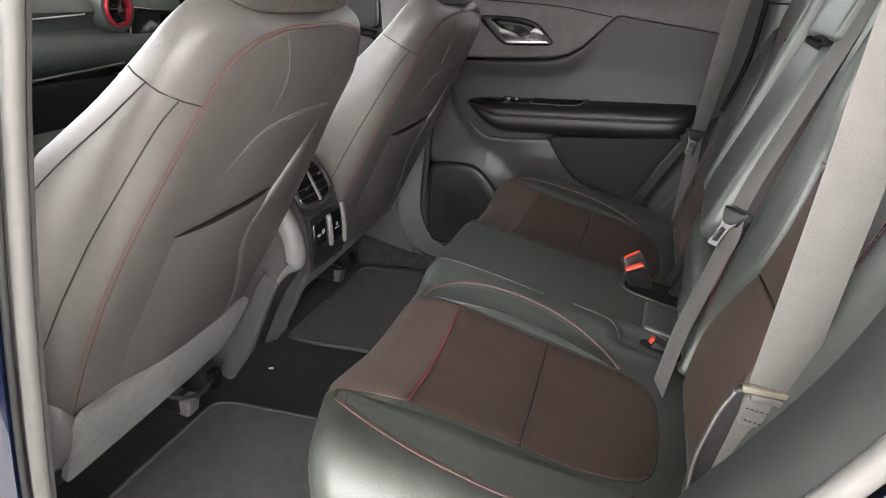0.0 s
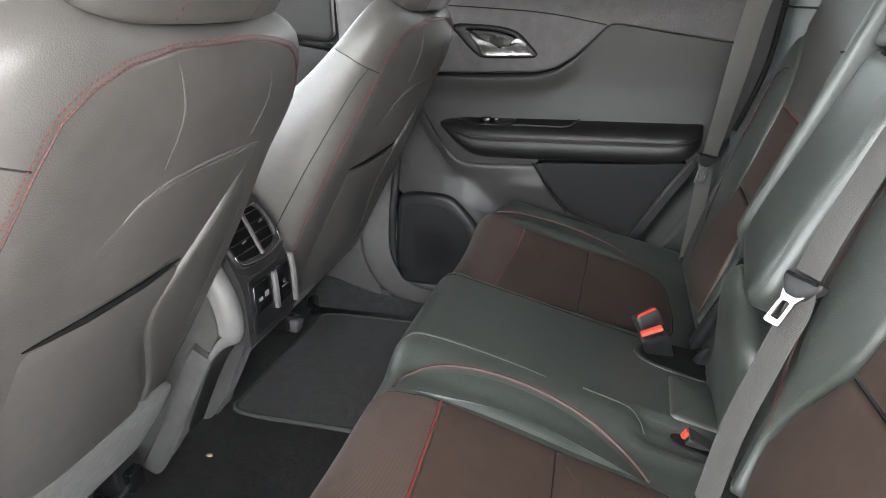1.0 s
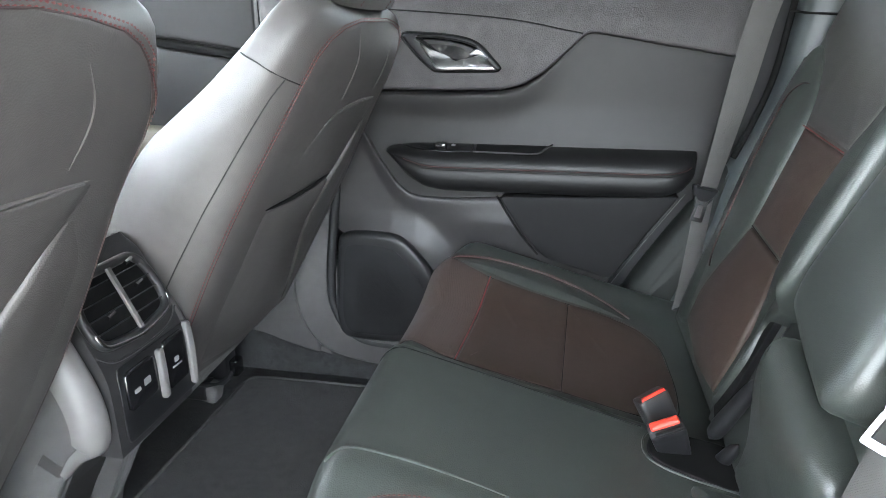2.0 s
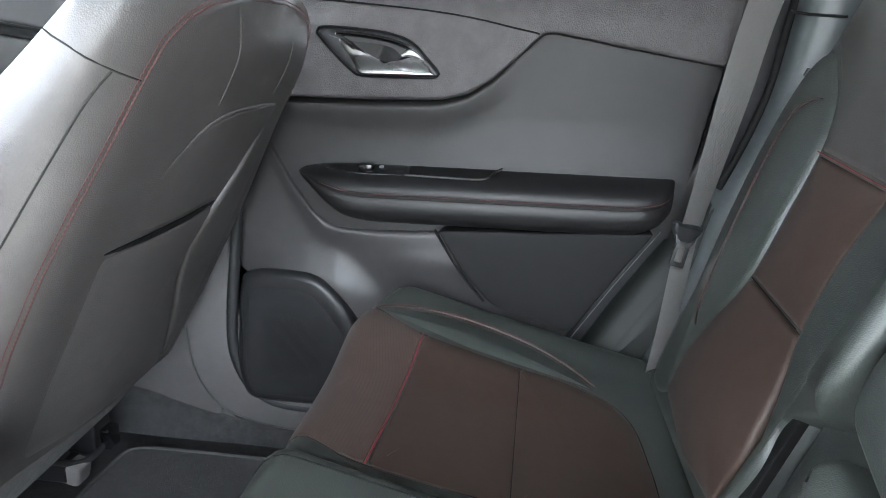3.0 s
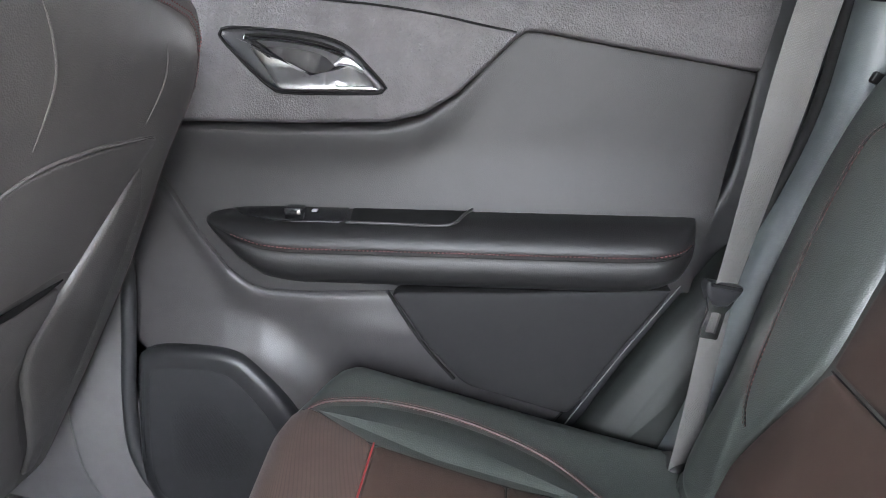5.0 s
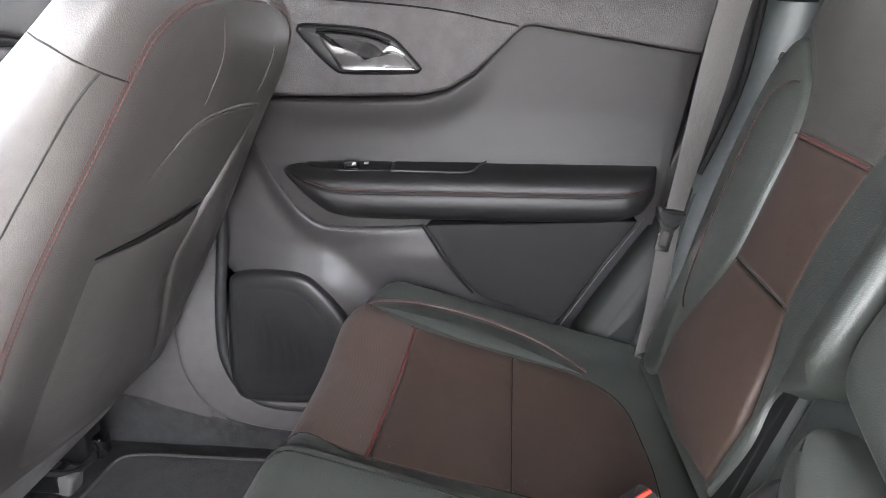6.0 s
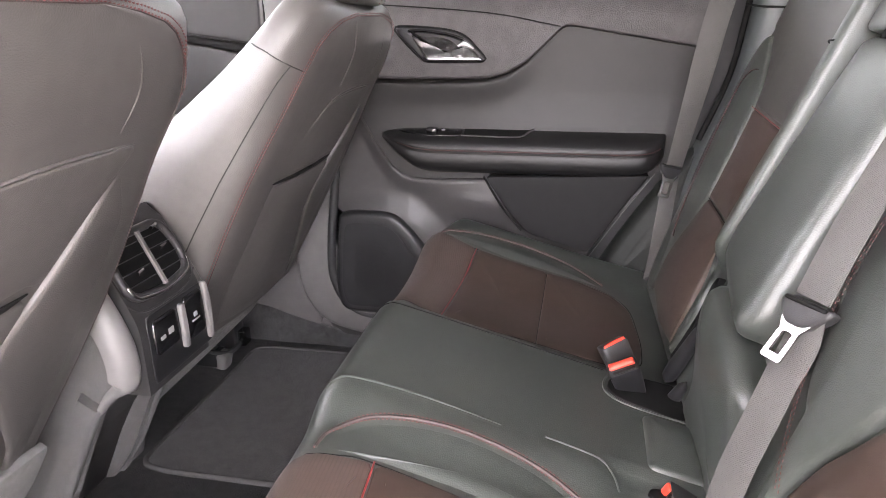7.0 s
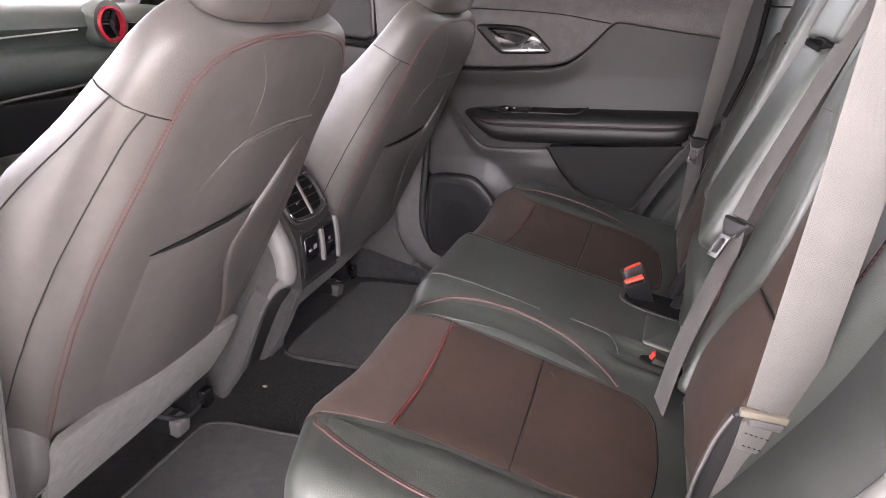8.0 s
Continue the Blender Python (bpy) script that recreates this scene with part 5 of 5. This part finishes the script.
part("pull_rim", tube([arm_at(x, d, 0.003) for x, d in catmull([(0.168, 0.046), (0.235, 0.047), (0.300, 0.046), (0.316, 0.028), (0.329, 0.006)], 6)], 0.0020, 8), PLASTIC, ar)


# lower door with speaker and pocket
def low_depth(x, z, d, e):
    h = 0.009 * math.exp(-((d - 0.006) / (0.006 if d < 0.006 else 0.024)) ** 2) * smoothstep(-0.16, -0.05, x)
    brow = ramp([(-0.16, 0.355), (-0.117, 0.374), (-0.062, 0.393), (0.0, 0.399), (0.051, 0.392), (0.087, 0.370), (0.14, 0.315)], x)
    h += 0.018 * smoothstep(0.036, -0.036, z - brow) * smoothstep(0.190, 0.045, x) * smoothstep(-0.152, -0.105, x)
    h += 0.014 * bell(z, 0.414, 0.036) * smoothstep(0.06, 0.20, x)
    return h


sheet("lower_panel", LOWER_TRIM, door, lambda x: 0.060 + 0.050 * (1 - math.sqrt(max(0.0, 1 - (max(0.0, -0.115 - x) / 0.0501) ** 2))), lambda x: min(ramp(SWEEP, x), 0.70), 0.66, low_depth, 0.716, "dark grained plastic lower trim", nz=90, x0=-0.165, x1=0.626)
spk = [(-0.133, 0.335), (-0.124, 0.358), (-0.10, 0.367), (-0.064, 0.3695), (-0.003, 0.366), (0.033, 0.346), (0.081, 0.288), (0.104, 0.225), (0.09, 0.15), (0.02, 0.108), (-0.067, 0.104), (-0.120, 0.108), (-0.142, 0.14), (-0.145, 0.20)]
sp = part("speaker_surround", pillow(even(catmull(spk, 5, True), 0.010), deep(0.684), 0.03, 0.014, -0.002), BLACK, door, "raised black speaker surround")
part("speaker_grille", pillow(even(catmull([(-0.128, 0.320), (-0.115, 0.338), (-0.07, 0.342), (-0.028, 0.340), (0.009, 0.324), (0.060, 0.255), (0.079, 0.20), (0.066, 0.145), (0.015, 0.118), (-0.067, 0.114), (-0.115, 0.117), (-0.132, 0.145), (-0.135, 0.20)], 5, True), 0.010), lambda u, v, h: deep(0.684)(u, v, h - 0.0005), 0.01, 0.002, 0.001), GRILLE, sp, "black mesh speaker cover")
pk = [(0.225, 0.464), (0.40, 0.470), (0.584, 0.480), (0.524, 0.392), (0.468, 0.302), (0.455, 0.298), (0.330, 0.333), (0.314, 0.345), (0.272, 0.392)]
part("pocket_panel", pillow(even(rounded(pk, 0.006), 0.012), deep(0.672), 0.03, 0.004, 0.001), PLASTIC_COARSE, door, "flat grey map pocket panel")
part("panel_edge", tube([deep(0.682)(x, z, 0) for x, z in ((0.592, 0.486), (0.528, 0.390), (0.472, 0.300), (0.43, 0.23))], 0.0008, 6), PLASTIC_GREY, door)
# Dark tube drawn as the shadow of the raised pocket's left edge.
part("pocket_shadow_gap", tube([deep(0.684)(x, z, 0) for x, z in catmull([(0.221, 0.466), (0.266, 0.395), (0.310, 0.343)], 6)], 0.0026, 6), SEAM_SHADE, door)

# ---------------------------------------------------------------- front passenger door
fd = thing("front_door", (-0.75, 0.74, 0.10), "closed front passenger door with grey soft trim", "car door")
part("door_shell", pillow(rounded([(-1.30, 0.08), (-0.30, 0.08), (-0.30, 0.88), (-1.30, 0.92)], 0.03), far_wall(0.76), 0.04, 0.008, 0.0), BLACK, fd)
part("upper_panel", pillow(even(rounded([(-1.28, 0.865), (-0.80, 0.815), (-0.62, 0.788), (-0.31, 0.745), (-0.31, 0.875), (-1.28, 0.925)], 0.008), 0.03), far_wall(0.728), 0.02, 0.006, 0.0), DOOR_SOFT, fd)
part("groove", tube([V(x, 0.733, z) for x, z in ((-1.28, 0.855), (-0.80, 0.803), (-0.62, 0.776), (-0.31, 0.733))], 0.009, 8), SEAM_SHADE, fd)
part("middle_panel", pillow(even(rounded([(-0.615, 0.768), (-0.31, 0.722), (-0.31, 0.50), (-0.80, 0.50), (-0.80, 0.60), (-0.70, 0.69), (-0.66, 0.74)], 0.012), 0.03), far_wall(0.732), 0.02, 0.008, 0.004), DOOR_SOFT, fd)
part("handle_bezel", pillow(catmull([(-0.66, 0.745), (-0.64, 0.765), (-0.80, 0.792), (-0.84, 0.78), (-0.80, 0.705), (-0.74, 0.690)], 6, True), far_wall(0.730), 0.02, 0.006, -0.003), BLACK, fd)
part("handle_lever", pillow(catmull([(-0.80, 0.765), (-0.76, 0.735), (-0.74, 0.70), (-0.80, 0.715), (-0.83, 0.745)], 6, True), far_wall(0.722), 0.008, 0.004, 0.002), CHROME, fd, "chrome lever")
part("armrest", pillow(even(rounded([(-1.05, 0.52), (-0.32, 0.50), (-0.32, 0.575), (-1.05, 0.60)], 0.02), 0.03), far_wall(0.690), 0.06, 0.02, 0.006), BEIGE, fd, "warm grey armrest")
part("window_sill", box((-1.28, 0.705, 0.876), (-0.31, 0.735, 0.895), 0.006), BEIGE, fd)
part("lower_panel", pillow(even(rounded([(-1.25, 0.10), (-0.32, 0.10), (-0.32, 0.50), (-1.25, 0.52)], 0.02), 0.03), far_wall(0.725), 0.02, 0.01, 0.0), PLASTIC, fd)

# ---------------------------------------------------------------- dashboard
dash = thing("dashboard", (-1.05, 0.10, 0.45), "grey green dashboard with red-ringed round vent", "dashboard")


def dash_ring(y):
    return [V(-1.36, y, 0.84), V(-1.15, y, 0.865), V(-1.02, y, 0.855), V(-0.975, y, 0.835), V(-0.965, y, 0.80), V(-0.985, y, 0.775), V(-0.99, y, 0.755), V(-0.955, y, 0.735), V(-0.945, y, 0.69), V(-0.965, y, 0.655), V(-1.02, y, 0.64), V(-1.08, y, 0.50), V(-1.20, y, 0.42), V(-1.36, y, 0.42)]


part("body", loft([dash_ring(y) for y in np.linspace(-0.70, 0.70, 20)]), DASH_TOP, dash)
part("trim_strip", ribbon([V(-0.968 + 0.001 * k, y, z) for k, (y, z) in enumerate(((-0.3, 0.765), (0.06, 0.782), (0.20, 0.789), (0.30, 0.794)))], V(-0.15, 0, 1), 0.005, 0.003), STEEL, dash, "bright metal strip")
part("lower_strip", tube([V(-0.952, y, z) for y, z in ((-0.1, 0.632), (0.10, 0.646), (0.27, 0.654), (0.40, 0.662))], 0.004, 8), PLASTIC_GREY, dash)
part("glove_box", pillow(rounded([(-0.05, 0.44), (0.62, 0.44), (0.62, 0.63), (-0.05, 0.63)], 0.02), lambda u, v, h: V(-0.985 + 0.12 * (0.63 - v) * -1 + h, u, v), 0.03, 0.008, 0.0), BLACK, dash)
part("side_panel", pillow(rounded([(0.44, 0.665), (0.70, 0.68), (0.70, 0.79), (0.46, 0.815)], 0.015), lambda u, v, h: V(-0.958 + h, u, v), 0.03, 0.006, 0.0), GLOSS, dash)


def vent_ring(r0, r1, x0, x1, n=32):
    rings = []
    for k in range(n):
        a = 2 * math.pi * k / n
        c, s = math.cos(a), math.sin(a)
        rings.append([V(x, 0.400 + r * c, 0.806 + r * s) for r, x in ((r1, x0), (r1, (x0 + x1) / 2), (r1 - 0.003, x1), (r0 + 0.003, x1), (r0, (x0 + x1) / 2), (r0, x0))])
    rings.append(rings[0])
    bm = bmesh.new()
    skin(bm, rings, True, False)
    return bm


vt = part("vent_housing", vent_ring(0.040, 0.064, -0.99, -0.945), DASH_TOP, dash)
part("vent_ring", vent_ring(0.039, 0.050, -0.955, -0.938), RED_TRIM, dash, "red metal vent ring")
part("vent_core", tube([V(-0.985, 0.400, 0.806), V(-0.952, 0.400, 0.806)], 0.041, 24), GLOSS, vt)
part("vent_hub", tube([V(-0.955, 0.400, 0.806), V(-0.940, 0.400, 0.806)], 0.010, 16), CHROME, vt)
for a in (60, 180, 300):
    part("vane", ribbon([V(-0.946, 0.400 + r * math.cos(radians(a)), 0.806 + r * math.sin(radians(a))) for r in (0.008, 0.038)], V(1, 0, 0), 0.012, 0.003), BLACK, vt)

# ---------------------------------------------------------------- belts and buckles


def belt_path(pts, k=8):
    return [V(*p) for p in catmull(pts, k)]


def tongue(owner, at, along, side, plastic=PLASTIC, w=0.060):
    """A latch plate: plastic grip with a bright metal loop; along points to the loop."""
    a, s = along.normalized(), side.normalized()
    n = a.cross(s).normalized()
    pl = lambda u, v, h: at + s * u + a * v + n * h
    grip = part("latch_grip", pillow(even(rounded([(-w / 2, -0.010), (w / 2, -0.010), (w / 2 - 0.001, -0.001), (w / 4, 0.015), (0.008, 0.018), (-0.008, 0.018), (-w / 4, 0.015), (-w / 2 + 0.001, -0.001)], 0.004), 0.004), pl, 0.012, 0.004, 0.001), plastic, owner, "plastic latch grip")
    part("slot", pillow(rounded([(-w * 0.42, -0.008), (w * 0.42, -0.008), (w * 0.40, -0.004), (-w * 0.40, -0.004)], 0.0015), lambda u, v, h: pl(u, v, h + 0.0022), 0.003, 0.0008, 0.0, 3), SEAM_SHADE, grip)
    bm = bmesh.new()
    outer = rounded([(-0.018, 0.008), (0.018, 0.008), (0.0165, 0.014), (0.0108, 0.024), (0.0118, 0.028), (0.0122, 0.056), (-0.0122, 0.056), (-0.0118, 0.028), (-0.0108, 0.024), (-0.0165, 0.014)], 0.003)
    inner = rounded([(-0.0010, 0.0245), (0.0010, 0.0245), (0.0065, 0.0255), (0.0066, 0.032), (0.0068, 0.038), (0.0068, 0.049), (-0.0068, 0.049), (-0.0068, 0.038), (-0.0066, 0.032), (-0.0065, 0.0255)], 0.0012)
    rows = [[bm.verts.new(pl(u, v, h)) for u, v in ring] for ring, h in ((outer, -0.002), (outer, -0.005), (inner, -0.005), (inner, -0.002), (outer, -0.002))]
    for p, q in zip(rows, rows[1:]):
        m = len(p)
        for i in range(m):
            j = (i + 1) % m
            bm.faces.new((p[i], p[j], q[j], q[i]))
    bmesh.ops.remove_doubles(bm, verts=bm.verts, dist=1e-6)
    part("latch_plate", bm, CHROME, grip, "bright steel tongue")
    return grip


# far belt
fb = thing("seat_belt", (0.60, 0.60, 0.27), "grey webbing seat belt hanging at the far pillar", "seat belt", "seat belts")
part("webbing", ribbon(belt_path([(0.745, 0.585, 1.20), (0.700, 0.592, 0.95), (0.668, 0.598, 0.821), (0.645, 0.60, 0.68), (0.617, 0.60, 0.515)]), [V(1, 0.15 + 0.65 * smoothstep(20, 32, i), 0) for i in range(33)], 0.047), WEBBING, fb)
part("lower_webbing", ribbon(belt_path([(0.614, 0.602, 0.505), (0.610, 0.604, 0.44), (0.604, 0.61, 0.34), (0.596, 0.612, 0.262)]), V(1, 0.55, 0), 0.040), WEBBING, fb)
tongue(fb, V(0.612, 0.588, 0.512), V(-0.22, -0.10, -1), V(1, 0.30, -0.25), BLACK, 0.050)
part("anchor", pillow(rounded([(0.560, 0.225), (0.625, 0.225), (0.625, 0.275), (0.575, 0.275)], 0.012), lambda u, v, h: V(u, 0.600 - h, v), 0.04, 0.008, 0.002), PLASTIC, fb, "plastic anchor cover")

# middle belt, lying across the bench's backrest
mb = thing("seat_belt", (0.59, -0.08, 0.27), "grey webbing middle seat belt across the backrest", "seat belt", "seat belts")
part("webbing", ribbon(belt_path([(0.818, -0.098, 0.985), (0.7863, -0.100, 0.90), (0.7475, -0.105, 0.80), (0.7065, -0.110, 0.70), (0.6794, -0.120, 0.64), (0.655, -0.136, 0.59), (0.636, -0.146, 0.540)]), V(0.35, -1, 0.10), 0.047), WEBBING, mb)
part("lower_webbing", ribbon(belt_path([(0.634, -0.146, 0.533), (0.631, -0.152, 0.50), (0.618, -0.155, 0.46), (0.604, -0.163, 0.42), (0.588, -0.172, 0.375), (0.575, -0.185, 0.34), (0.561, -0.203, 0.29), (0.548, -0.220, 0.235)]), V(0.35, -1, 0.05), 0.047), WEBBING, mb)
tongue(mb, V(0.628, -0.148, 0.530), V(-0.030, -0.010, -0.055), V(0.03, -0.06, 0.003))
# near belt
nb = thing("seat_belt", (0.60, -0.65, 0.40), "grey webbing seat belt at the open door", "seat belt", "seat belts")
part("webbing", ribbon(belt_path([(0.725, -0.60, 1.20), (0.687, -0.595, 0.98), (0.667, -0.587, 0.81), (0.656, -0.584, 0.70), (0.645, -0.580, 0.60), (0.633, -0.572, 0.483)]), V(1, -0.10, 0.0), 0.047), WEBBING, nb)
part("lower_webbing", ribbon(belt_path([(0.634, -0.566, 0.475), (0.630, -0.562, 0.45), (0.622, -0.558, 0.40), (0.604, -0.556, 0.32), (0.59, -0.556, 0.26)]), V(1, -0.35, 0.0), 0.043), WEBBING, nb)
bar = part("stop_bar", turned(box((-0.030, -0.004, -0.0035), (0.030, 0.004, 0.0035), 0.0015), Matrix.Translation((0.634, -0.574, 0.4795)) @ Matrix.Rotation(radians(4), 4, "Y")), BEIGE, nb, "beige plastic latch bar")
part("bar_flange", turned(box((-0.024, -0.003, -0.004), (0.024, 0.003, 0.004), 0.0015), Matrix.Translation((0.637, -0.573, 0.470)) @ Matrix.Rotation(radians(5), 4, "Y")), PLASTIC_GREY, bar)
fold = part("webbing_fold", pillow(rounded([(-0.022, -0.032), (0.022, -0.032), (0.022, 0.0), (-0.022, 0.0)], 0.004), lambda u, v, h: V(0.633 + u + 0.12 * v, -0.565 - 0.25 * u - h, 0.463 + v), 0.006, 0.002, 0.001), WEBBING, nb, "doubled stitched webbing")
for v in (0.452, 0.438):
    part("fold_stitch", stitches([V(0.612 + t * 0.044, -0.5625 - t * 0.011, v - 0.002 * t) for t in np.linspace(0, 1, 8)], 0.0045, 0.0036, 0.0008), SEAM_SHADE, fold)
part("anchor_cover", pillow(even(catmull([(0.574, 0.30), (0.576, 0.362), (0.585, 0.403), (0.604, 0.457), (0.625, 0.452), (0.640, 0.40), (0.636, 0.30)], 6, True), 0.006), lambda u, v, h: V(u, -0.543 - h, v), 0.012, 0.003, -0.003), PLASTIC, nb, "grey plastic belt cover")
part("cover_rim", tube([V(x, -0.5475, z) for x, z in catmull([(0.573, 0.30), (0.575, 0.362), (0.584, 0.404), (0.592, 0.433), (0.604, 0.460)], 6)], 0.0022, 8), PLASTIC_GREY, nb, "thin grey edge strip")



def buckle(at, along, side, w=0.036, length=0.075, label="black seat belt buckle with red button", low=-0.010, high=0.002, shade=None):
    """A buckle that stands out of the seat; along points to its red end."""
    a, s = along.normalized(), side.normalized()
    n = s.cross(a).normalized()
    b = thing("buckle", at, label, "buckle", "buckles")
    rings = []
    for v, k in ((-length, 0.82), (-length * 0.5, 0.95), (-0.012, 1.0), (-0.002, 1.0), (0.0, 0.93)):
        rings.append([at + s * (x * w / 2 * k) + a * v + n * (y * 0.013 * k) for x, y in rounded([(-1, -1), (1, -1), (1, 1), (-1, 1)], 0.35, 3)])
    body = part("housing", loft(rings), shade or PLASTIC, b)
    pl = lambda u, v, h: at + s * u + n * v + a * h
    part("button", pillow(rounded([(-w * 0.42, low), (w * 0.42, low), (w * 0.42, high), (-w * 0.42, high)], 0.003), lambda u, v, h: pl(u, v, h + 0.004), 0.006, 0.003, 0.001), RED_PLASTIC, body, "red release button")
    part("slot", pillow(rounded([(-w * 0.36, 0.0055), (w * 0.36, 0.0055), (w * 0.36, 0.0095), (-w * 0.36, 0.0095)], 0.0015), lambda u, v, h: pl(u, v, h + 0.0008), 0.003, 0.0008, 0.0, 3), SEAM_SHADE, body)
    return b


buckle(V(0.496, 0.090, 0.328), V(-0.32, -0.42, 0.85), V(0.043, 0.006, 0.018), w=0.044, label="black buckle with red button standing beside the middle cushion", shade=BLACK)
buckle(V(0.485, 0.165, 0.328), V(-0.45, 0.10, 0.88), V(0.041, 0.023, 0.016), w=0.044, low=0.0100, high=0.0118, label="grey buckle with red edge leaning on the seat", shade=PLASTIC)
buckle(V(0.538, -0.100, 0.268), V(-0.80, -0.10, 0.45), V(0.40, -0.15, 0.85), w=0.022, length=0.05, label="small black buckle with red button in its well")

# ---------------------------------------------------------------- mats and scraps


def mat(y0, y1, name_label):
    m = thing("floor_mat", (-0.12, (y0 + y1) / 2, 0.0), name_label, "floor mat", "floor mats")
    o = rounded([(-0.352, y0 + 0.012), (-0.352, y1 - 0.012), (-0.30, y1), (0.10, y1), (0.10, y0), (-0.30, y0)], 0.035, 6)
    part("mat_body", pillow(even(o, 0.02), lambda u, v, h: V(u, v, 0.0095 + h + 0.001 * noise.noise(Vector((u * 14, v * 14, 3)))), 0.009, 0.003, 0.0, 9), MAT_PILE, m)
    part("binding", tube([V(u, v, 0.008) for u, v in even(o, 0.015)], 0.0055, 8, closed=True), BINDING, m, "grey bound edge")


mat(-0.66, -0.155, "charcoal pile floor mat with bound edge")
mat(0.138, 0.64, "charcoal pile floor mat with bound edge")
cr = bmesh.new()
bmesh.ops.create_icosphere(cr, subdivisions=2, radius=0.0062)
for v in cr.verts:
    v.co = V(v.co.x * 1.1, v.co.y * 0.8, v.co.z * 0.5) * (1 + 0.25 * noise.noise(v.co * 300)) + V(-0.312, 0.002, 0.0035)
tagged(part("crumb", cr, CRUMB), "pale crumb lying on the carpet", "crumb")
